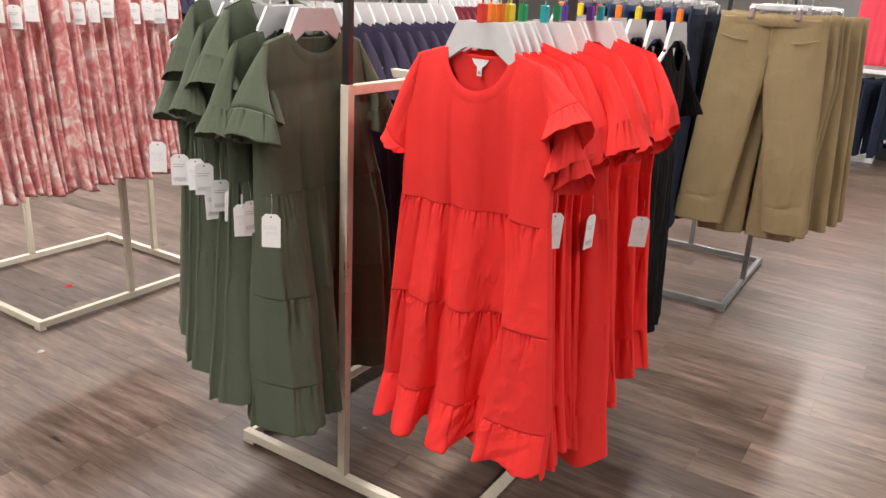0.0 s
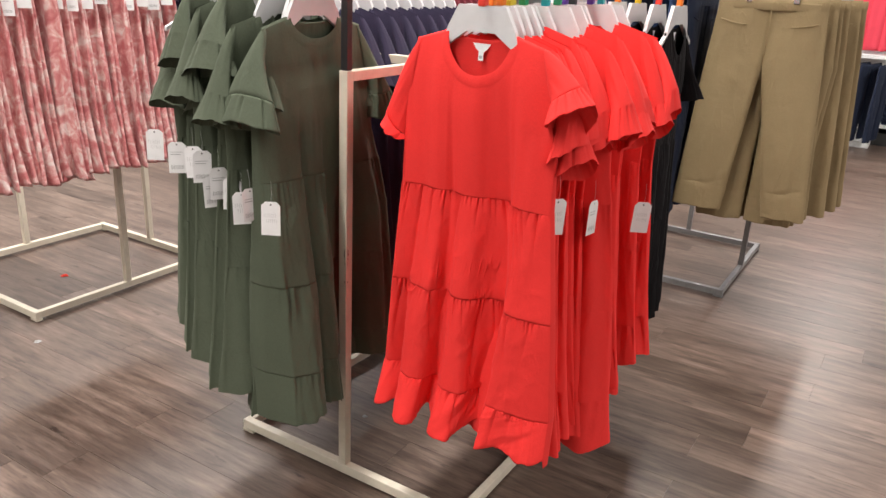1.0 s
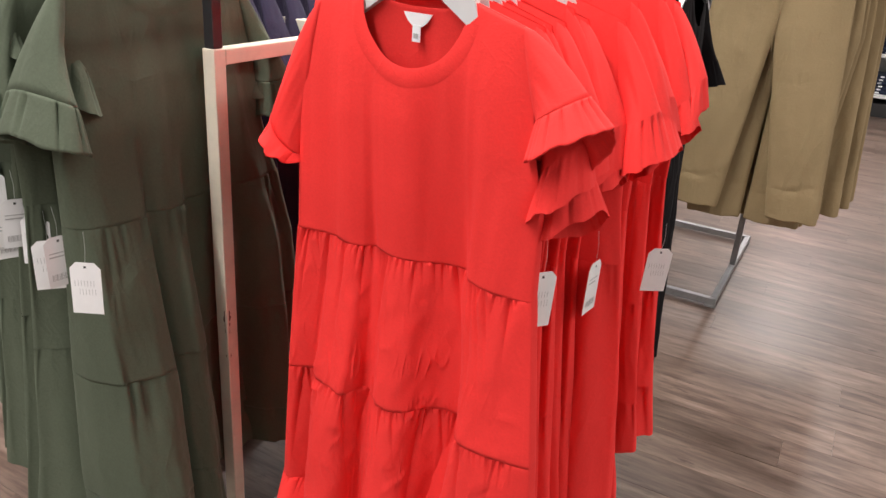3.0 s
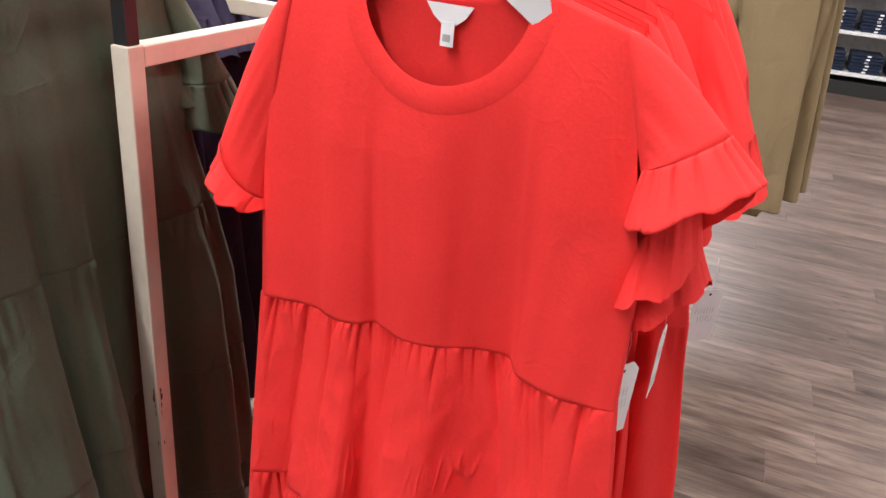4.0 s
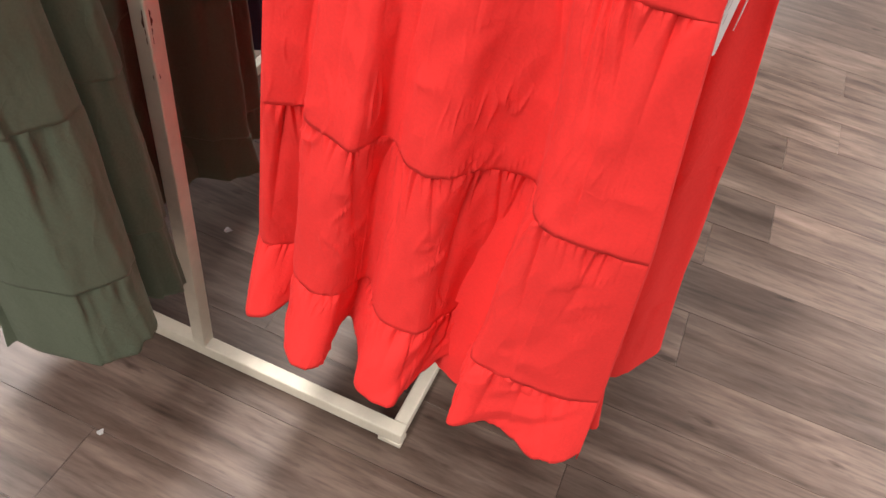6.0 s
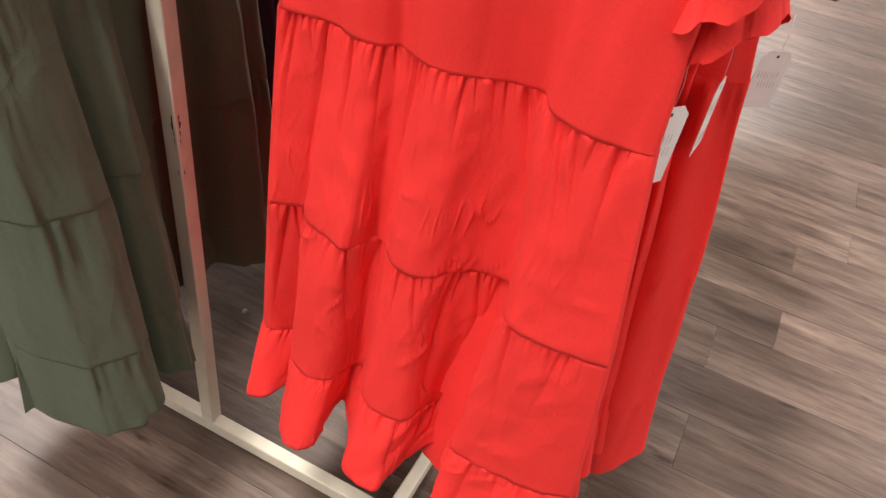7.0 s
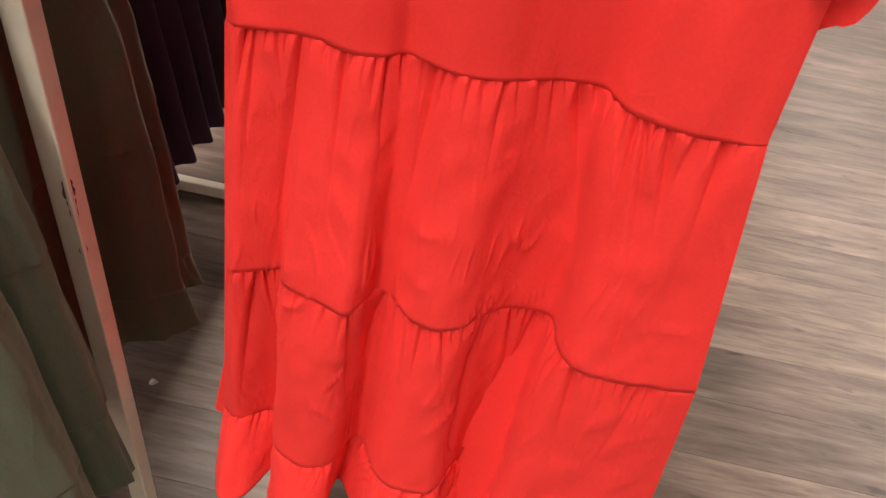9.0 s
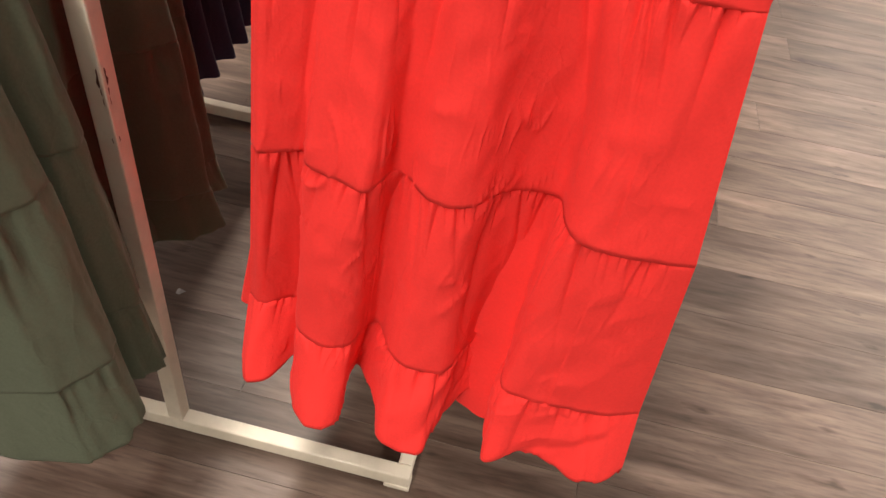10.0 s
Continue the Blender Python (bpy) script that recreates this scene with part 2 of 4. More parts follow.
# ---- shape helpers ----
def link_mesh(name, verts, faces, material, smooth=True):
    me = bpy.data.meshes.new(name)
    me.from_pydata([tuple(v) for v in verts], [], faces)
    me.materials.append(material)
    if smooth:
        me.polygons.foreach_set("use_smooth", [True] * len(me.polygons))
    me.update()
    return me


def put(name, me, parent=None, label="", m=None):
    ob = new(name, me)
    if parent is not None:
        ob.parent = parent
    if m is not None:
        ob.matrix_basis = m
    if label:
        ob["label"] = label
    return ob


def part(name, bm, material, parent, label=""):
    me = bpy.data.meshes.new(name)
    bm.to_mesh(me)
    bm.free()
    me.materials.append(material)
    return put(name, me, parent, label)


def empty(name, m):
    ob = new(name)
    ob.matrix_basis = m
    ob.empty_display_size = 0.05
    return ob


def box(lo, hi, bevel=0.003, segments=2):
    bm = bmesh.new()
    bmesh.ops.create_cube(bm, size=1.0)
    for v in bm.verts:
        v.co = Vector([lo[i] + (v.co[i] + 0.5) * (hi[i] - lo[i]) for i in range(3)])
    if bevel:
        bmesh.ops.bevel(bm, geom=list(bm.edges), offset=bevel, segments=segments, affect="EDGES", profile=0.5)
    return bm


def rod(points, radius, sides=8):
    """A round rod along a row of points."""
    pts = [Vector(p) for p in points]
    verts, faces = [], []
    for i, p in enumerate(pts):
        d = (pts[min(i + 1, len(pts) - 1)] - pts[max(i - 1, 0)]).normalized()
        a = d.orthogonal().normalized()
        if i and abs(a.dot(last)) < 0.99:
            a = (last - d * last.dot(d)).normalized()
        last = a
        b = d.cross(a)
        verts += [p + radius * (a * math.cos(2 * math.pi * k / sides) + b * math.sin(2 * math.pi * k / sides)) for k in range(sides)]
    for i in range(len(pts) - 1):
        for k in range(sides):
            q = (k + 1) % sides
            faces.append((i * sides + k, i * sides + q, (i + 1) * sides + q, (i + 1) * sides + k))
    faces += [tuple(range(sides))[::-1], tuple((len(pts) - 1) * sides + k for k in range(sides))]
    return verts, faces


def loft(rings, closed=True):
    """A skin over rows of points; each row a closed ring unless told otherwise."""
    n = len(rings[0])
    verts = [v for r in rings for v in r]
    faces = []
    for i in range(len(rings) - 1):
        for k in range(n if closed else n - 1):
            q = (k + 1) % n
            faces.append((i * n + k, i * n + q, (i + 1) * n + q, (i + 1) * n + k))
    return verts, faces


def smooth_between(x, knots):
    if x <= knots[0][0]:
        return knots[0][1]
    for (a, p), (b, q) in zip(knots, knots[1:]):
        if x <= b:
            f = (x - a) / (b - a)
            f = f * f * (3 - 2 * f)
            return p + (q - p) * f
    return knots[-1][1]


def straight(x, knots):
    return float(np.interp(x, [k[0] for k in knots], [k[1] for k in knots]))


def n1(x, seed):
    return noise.noise(Vector((x, seed * 7.31, seed * 1.7)))


def n2(x, z, seed):
    return noise.noise(Vector((x, z, seed * 5.13)))


# ---- ground, walls, ceiling ----
def floor_and_shell():
    x0, x1, y0, y1 = -9.0, 9.0, -6.0, 18.0
    slab = put("floor", link_mesh("floor", *box_data((x0, y0, -0.12), (x1, y1, -0.004)), SEAM, False), None, m=RACK.copy())
    tagged(slab, "grey-brown wood-look vinyl plank floor, worn and lightly glossy", "floor", kind="structure")
    for name, lo, hi in (("wall_south", (x0, y0 - 0.2, 0), (x1, y0, CEIL)), ("wall_north", (x0, y1, 0), (x1, y1 + 0.2, CEIL)),
                         ("wall_west", (x0 - 0.2, y0, 0), (x0, y1, CEIL)), ("wall_east", (x1, y0, 0), (x1 + 0.2, y1, CEIL))):
        w = put(name, link_mesh(name, *box_data(lo, hi), WALL, False), m=RACK.copy())
        tagged(w, "plain off-white painted store wall", "wall", kind="structure")
    c = put("ceiling", link_mesh("ceiling", *box_data((x0, y0, CEIL), (x1, y1, CEIL + 0.2)), DECK, False), m=RACK.copy())
    tagged(c, "white painted store ceiling above strip lights", "ceiling", kind="structure")
    for across, along, length, power in STRIPS:
        e = empty("strip_light_fixture", RACK @ pose(across, along, CEIL))
        tagged(e, "long white strip light fixture under the ceiling", "ceiling light", group="strip lights")
        part("housing", box((-0.2, -length / 2 - 0.1, -0.11), (0.2, length / 2 + 0.1, 0.0), 0.01), DECK, e)
    return slab


def box_data(lo, hi):
    (a, b, c), (d, e, f) = lo, hi
    v = [(a, b, c), (d, b, c), (d, e, c), (a, e, c), (a, b, f), (d, b, f), (d, e, f), (a, e, f)]
    return v, [(0, 3, 2, 1), (4, 5, 6, 7), (0, 1, 5, 4), (1, 2, 6, 5), (2, 3, 7, 6), (3, 0, 4, 7)]


slab = floor_and_shell()


# ---- racks ----
TUBE = 0.0127
HALF, DEPTH, POST_TOP, RAIL_Z = 0.40, 0.87, 1.16, 1.475


def clothing_rack(m, coat, label):
    """Square floor frame of box tube, four posts at the middle of its sides, crossed top bars, dark telescopic uprights with one rail each."""
    e = empty("clothing_rack", m)
    tagged(e, label, "clothing rack", group="clothing racks")
    f, b, h, t = -0.026, DEPTH - 0.026, HALF, TUBE * 2
    z0, z1 = 0.010, 0.040
    part("base_bar", box((-h, f, z0), (h, f + t, z1)), coat, e)
    part("base_bar", box((-h, b - t, z0), (h, b, z1)), coat, e)
    part("base_bar", box((-h + 0.001, f + t, z0), (-h + t, b - t, z1 - 0.001)), coat, e)
    part("base_bar", box((h - t, f + t, z0), (h - 0.001, b - t, z1 - 0.001)), coat, e)
    for x in (-h, h):
        for y in (f, b):
            sx, sy = (1 if x < 0 else -1), (1 if y < 0.3 else -1)
            lo = (min(x - sx * 0.001, x + sx * 0.042), min(y - sy * 0.001, y + sy * 0.027), 0.0)
            hi = (max(x - sx * 0.001, x + sx * 0.042), max(y - sy * 0.001, y + sy * 0.027), 0.0105)
            part("corner_foot", box(lo, hi, 0.002), coat, e)
    mid = (f + b) / 2
    spots = [(0, f + TUBE), (h - TUBE, mid), (0, b - TUBE), (-h + TUBE, mid)]
    for x, y in spots:
        part("post", box((x - TUBE, y - TUBE, z1), (x + TUBE, y + TUBE, POST_TOP), 0.002), coat, e)
        part("telescopic_upright", box((x - 0.010, y - 0.010, POST_TOP), (x + 0.010, y + 0.010, RAIL_Z - 0.008), 0.0015), DARK_STEEL, e)
    zb = POST_TOP
    part("top_bar", box((-TUBE, f + t, zb - 0.026), (TUBE, b - t, zb - 0.001), 0.002), coat, e)
    part("cross_bar", box((-h + t, mid - TUBE, zb - 0.0265), (-TUBE, mid + TUBE, zb - 0.0015), 0.002), coat, e)
    part("cross_bar", box((TUBE, mid - TUBE, zb - 0.0265), (h - t, mid + TUBE, zb - 0.0015), 0.002), coat, e)
    rails = [((-0.68, f + TUBE), (0.06, f + TUBE)), ((h - TUBE, -0.20), (h - TUBE, 0.66)), ((-0.06, b - TUBE), (0.70, b - TUBE)), ((-h + TUBE, 0.20), (-h + TUBE, 1.10))]
    for (x, y), (p, q) in rails:
        v, fc = rod([(x, y, RAIL_Z), (p, q, RAIL_Z)], 0.008, 10)
        put("hang_rail", link_mesh("hang_rail", v, fc, CHROME), e)
    return e


MAIN = clothing_rack(RACK.copy(), IVORY, "ivory steel clothing rack with square base and chipped post")
LEFT = RACK @ pose(-2.01, 0.055, 0)
RIGHT = RACK @ pose(0.182, 2.11, 0)
clothing_rack(LEFT.copy(), IVORY, "ivory steel clothing rack holding pink skirts")
clothing_rack(RIGHT.copy(), SILVER, "silver-grey steel clothing rack holding khaki pants")

# worn spots on the front post, bare rusty metal through the paint
for k, (z, w, hgt) in enumerate(((0.700, 0.006, 0.010), (0.690, 0.009, 0.016), (0.676, 0.005, 0.009), (0.664, 0.003, 0.012), (0.612, 0.004, 0.008))):
    for side in (0, 1):
        bm = bmesh.new()
        ring = []
        for i in range(9):
            a = 2 * math.pi * i / 9
            r = 0.5 * (1 + 0.5 * n1(i * 1.9 + k, 3 + side))
            p, q = w * r * math.cos(a), hgt * r * math.sin(a)
            if side:
                ring.append(bm.verts.new((TUBE + 0.0006, -0.026 + 0.004 + abs(p), z + q)))
            else:
                ring.append(bm.verts.new((TUBE - 0.004 - abs(p) * 0.8, -0.0266, z + q)))
        bmesh.ops.convex_hull(bm, input=ring)
        part("paint_chip", bm, RUST, MAIN)


# ---- hangers and tags ----
MESHES = {}


def hanger_meshes():
    if "hanger" in MESHES:
        return
    top = [(-0.140, 1.232), (-0.095, 1.258), (-0.084, 1.290), (-0.058, 1.336), (0.058, 1.336), (0.084, 1.290), (0.095, 1.258), (0.140, 1.232)]
    low = [(-0.142, 1.222), (-0.095, 1.246), (-0.070, 1.262), (-0.036, 1.284), (0.036, 1.284), (0.070, 1.262), (0.095, 1.246), (0.142, 1.222)]
    bm = bmesh.new()
    rows = []
    for y in (-0.005, 0.005):
        rows.append([bm.verts.new((x, y, z)) for x, z in top + low[::-1]])
    for r, flip in zip(rows, (False, True)):
        n = len(top)
        for i in range(n - 1):
            quad = [r[i], r[i + 1], r[2 * n - 2 - i], r[2 * n - 1 - i]]
            bm.faces.new(quad if flip else quad[::-1])
    n = len(rows[0])
    for i in range(n):
        bm.faces.new((rows[0][i], rows[0][(i + 1) % n], rows[1][(i + 1) % n], rows[1][i]))
    bmesh.ops.bevel(bm, geom=[e for e in bm.edges if len(e.link_faces) == 2 and e.calc_face_angle() > 0.6], offset=0.002, segments=2, affect="EDGES")
    me = bpy.data.meshes.new("body")
    bm.to_mesh(me)
    bm.free()
    me.materials.append(FROST)
    MESHES["hanger"] = me
    pts = [(0, 0, 1.330), (0, 0, 1.42)] + [(0.022 * (math.cos(a) - 0) - 0.0, 0, 1.452 + 0.031 * math.sin(a)) for a in np.linspace(-1.35, 3.3, 14)]
    MESHES["hook"] = link_mesh("hook", *rod(pts, 0.0022, 6), CHROME)
    for k, mat in SIZES.items():
        b = box((-0.009, -0.008, 1.334), (0.009, 0.008, 1.372), 0.003)
        me = bpy.data.meshes.new("size_marker")
        b.to_mesh(me)
        b.free()
        me.materials.append(mat)
        MESHES[k] = me


def hanger(m, size=None):
    hanger_meshes()
    e = empty("plastic_hanger", m)
    tagged(e, "frosted white plastic hanger with " + (size + " size marker" if size else "metal hook"), "hanger", group="garment hangers")
    put("body", MESHES["hanger"], e)
    put("hook", MESHES["hook"], e)
    if size:
        put("size_marker", MESHES[size], e, size + " plastic size marker")
    return e


def tag_meshes():
    w, h, c = 0.022, 0.078, 0.009
    out = [(-w + c, 0), (w - c, 0), (w, -c), (w, -h), (-w, -h), (-w, -c)]
    bm = bmesh.new()
    a = [bm.verts.new((x, -0.0004, z)) for x, z in out]
    b = [bm.verts.new((x, 0.0004, z)) for x, z in out]
    bm.faces.new(a[::-1])
    bm.faces.new(b)
    for i in range(6):
        bm.faces.new((a[i], a[(i + 1) % 6], b[(i + 1) % 6], b[i]))
    me = bpy.data.meshes.new("card")
    bm.to_mesh(me)
    bm.free()
    me.materials.append(CARD)
    MESHES["card"] = me

    def bars(name, mat, rects):
        v, f = [], []
        for x0, z0, x1, z1 in rects:
            n = len(v)
            v += [(x0, -0.0008, z0), (x1, -0.0008, z0), (x1, -0.0008, z1), (x0, -0.0008, z1)]
            f.append((n, n + 1, n + 2, n + 3))
        MESHES[name] = link_mesh(name, v, f, mat, False)
    marks = []
    for row, x, count in ((-0.036, -0.016, 7), (-0.049, -0.010, 6)):
        for k in range(count):
            marks.append((x + k * 0.0045, row, x + k * 0.0045 + 0.0007, row + 0.009))
    bars("faint_print", CARD_GREY, marks)
    code = [(-0.016 + k * 0.0021, -0.068, -0.016 + k * 0.0021 + 0.0008 + 0.0005 * (k % 3 == 0), -0.058) for k in range(15)]
    code += [(-0.016, -0.032, 0.008, -0.030), (-0.016, -0.026, 0.013, -0.0245)]
    bars("barcode_print", CARD_GREY, code)
    bars("hole", INK, [(-0.0018, -0.0085, 0.0018, -0.005)])
    MESHES["cord"] = link_mesh("cord", *rod([(0, 0, -0.007), (0.002, 0.001, 0.02), (0.0, 0.004, 0.045)], 0.00022, 5), CLEAR_CORD)


tag_meshes()


def price_tag(m, back=False, on="dress"):
    e = empty("price_tag", m)
    tagged(e, "white card price tag hanging from a " + on + (", barcode side out" if back else ", faint grey print"), "price tag", group="price tags")
    put("card", MESHES["card"], e)
    tagged(put("print", MESHES["barcode_print" if back else "faint_print"], e), kind="stuff")
    put("hole", MESHES["hole"], e)
    put("cord", MESHES["cord"], e)
    return e


# ---- tiered dresses ----
W_AT = [(0.36, 0.268), (0.49, 0.246), (0.705, 0.218), (0.94, 0.196), (1.06, 0.195), (1.30, 0.195)]
D_AT = [(0.36, 0.034), (0.49, 0.030), (0.705, 0.025), (0.94, 0.019), (1.20, 0.024)]
HOLLOW_AT = [(0.36, 0.25), (0.49, 0.50), (0.70, 1.0), (0.95, 1.0), (1.25, 0.0)]
A_AT = [(0.36, 1.0), (0.49, 0.84), (0.705, 0.54), (0.94, 0.15), (1.08, 0.04), (1.2, 0.0)]
HERO_FOLDS = [(-1, 0.0), (-0.86, 0.30), (-0.70, -0.15), (-0.50, 0.62), (-0.28, -0.25), (-0.08, 0.70), (0.06, 0.55), (0.17, -0.28), (0.32, -0.10), (0.44, 0.52), (0.68, 0.66), (0.90, 0.30), (1, 0.0)]
SIDE_FOLDS = [(-1, 0.15), (-0.80, 0.75), (-0.50, 0.85), (-0.35, 0.10), (-0.20, 0.0), (0.02, 0.9), (0.20, 0.15), (0.45, 0.7), (0.62, 0.1), (0.85, 0.6), (1, 0.1)]
OLIVE_FOLDS = [(-1, 0.0), (-0.88, 0.30), (-0.62, 0.34), (-0.46, 0.30), (-0.38, -0.08), (-0.30, 0.02), (-0.18, 0.20), (-0.09, 0.14), (0.02, -0.58), (0.2, -0.60), (0.42, -0.50), (0.54, -0.08), (0.66, 0.15), (0.78, -0.1), (0.9, 0.1), (1, 0.0)]
OLIVE_W = [(0.36, 0.212), (0.49, 0.207), (0.705, 0.202), (0.94, 0.196), (1.06, 0.195), (1.30, 0.195)]
OLIVE_D = [(0.36, 0.098), (0.49, 0.088), (0.705, 0.072), (0.94, 0.046), (1.20, 0.024)]
BACK_FOLDS = [(-1, 0.1), (-0.75, 0.8), (-0.5, 0.2), (-0.2, 0.9), (0.05, 0.1), (0.35, 0.8), (0.55, 0.2), (0.8, 0.7), (1, 0.1)]


# how the front dress hangs: folds across its front (place, depth towards the viewer) at hem, ruffle seam, middle seam and waist seam
HEM_FOLDS = [(-0.232, 0.040), (-0.212, 0.064), (-0.186, 0.048), (-0.166, 0.012), (-0.156, 0.060), (-0.120, 0.090), (-0.087, 0.074), (-0.094, 0.006), (-0.052, 0.038),
             (-0.029, 0.077), (0.019, 0.077), (0.031, 0.024), (0.044, -0.006), (0.070, -0.030), (0.084, 0.038), (0.098, 0.058), (0.148, 0.034), (0.212, 0.047), (0.250, 0.015)]
RUFFLE_FOLDS = [(-0.228, 0.012), (-0.206, 0.021), (-0.178, -0.002), (-0.165, -0.006), (-0.154, 0.037), (-0.117, 0.051), (-0.091, 0.038), (-0.075, -0.006), (-0.050, 0.015),
                (-0.024, 0.036), (0.020, 0.032), (0.031, 0.000), (0.048, -0.036), (0.076, -0.046), (0.087, 0.015), (0.104, 0.027), (0.147, 0.024), (0.203, 0.014), (0.243, -0.004)]
MIDDLE_FOLDS = [(-0.206, 0.018), (-0.190, 0.028), (-0.161, 0.009), (-0.152, 0.007), (-0.140, 0.026), (-0.097, 0.038), (-0.075, 0.036), (-0.065, 0.000), (-0.045, 0.004),
                (-0.018, 0.024), (0.012, 0.017), (0.033, -0.013), (0.055, -0.031), (0.090, -0.035), (0.104, -0.003), (0.125, 0.018), (0.155, 0.021), (0.200, 0.012), (0.228, 0.003)]
WAIST_FOLDS = [(-0.192, 0.010), (-0.176, 0.019), (-0.150, 0.009), (-0.136, 0.007), (-0.120, 0.007), (-0.088, 0.014), (-0.068, 0.006), (-0.056, -0.006), (-0.042, 0.001),
               (-0.014, 0.010), (0.015, 0.001), (0.035, -0.012), (0.055, -0.022), (0.080, -0.026), (0.095, -0.012), (0.115, 0.002), (0.150, 0.008), (0.182, 0.005), (0.198, -0.003)]
SAMPLES = 1200


def fold_curve(knots):
    """Smooth curve through the knots: SAMPLES + 1 points, their outward normals and the length run."""
    p = np.array(knots)
    p = np.vstack([2 * p[0] - p[1], p, 2 * p[-1] - p[-2]])
    at = np.linspace(0, len(knots) - 1, SAMPLES + 1)
    i = np.minimum(at.astype(int), len(knots) - 2)
    t = (at - i)[:, None]
    a, b, c, d = p[i], p[i + 1], p[i + 2], p[i + 3]
    q = 0.5 * (2 * b + (c - a) * t + (2 * a - 5 * b + 4 * c - d) * t ** 2 + (3 * b - a - 3 * c + d) * t ** 3)
    g = np.gradient(q, axis=0)
    size = np.maximum(np.hypot(g[:, 0], g[:, 1]), 1e-9)
    return q, np.stack([-g[:, 1] / size, g[:, 0] / size], 1), np.cumsum(size)


def hanging_folds():
    chest_folds = [(x * 1.0, 0.55 * y + 0.012 * (1 - (x / 0.2) ** 2)) for x, y in WAIST_FOLDS]
    top_folds = [(x * 1.0, 0.22 * y + 0.022 * math.sqrt(max(0.0, 1 - (x / 0.2) ** 2))) for x, y in WAIST_FOLDS]
    return [(z, *fold_curve(k)) for z, k in ((0.363, HEM_FOLDS), (0.474, RUFFLE_FOLDS), (0.706, MIDDLE_FOLDS), (0.944, WAIST_FOLDS), (1.10, chest_folds), (1.24, top_folds))]


def gathers(seed, length):
    """Creases along a gathered seam: place, and for each its depth, half-width, length and slant."""
    rng = random.Random(seed)
    places, creases, x = [], [], 0.0
    while x < length:
        x += rng.uniform(0.006, 0.011) if rng.random() < 0.65 else rng.uniform(0.011, 0.018)
        kind = rng.random()
        places.append(x)
        run = rng.uniform(0.012, 0.024) if kind < 0.58 else rng.uniform(0.028, 0.06) if kind < 0.86 else rng.uniform(0.08, 0.17)
        creases.append((rng.uniform(0.0055, 0.0095) * (1.25 if kind > 0.58 else 1.0), rng.uniform(0.0016, 0.0030), run, rng.uniform(-0.16, 0.16)))
    return np.array(places), creases


def pleat_table(seed, spacing):
    """Random creases that start at a seam: place across, depth, half-width, length, slant."""
    rng = random.Random(seed)
    out, x = [], -0.97
    while x < 0.97:
        kind = rng.random()
        length = rng.uniform(0.014, 0.035) if kind < 0.5 else rng.uniform(0.04, 0.09) if kind < 0.82 else rng.uniform(0.10, 0.22)
        out.append((x, rng.uniform(0.0055, 0.0105) * (1.3 if kind > 0.5 else 1.0), rng.uniform(0.011, 0.020) * (1.5 if kind > 0.82 else 1.0), length, rng.uniform(-0.35, 0.35)))
        x += spacing * rng.uniform(0.55, 1.5)
    return out


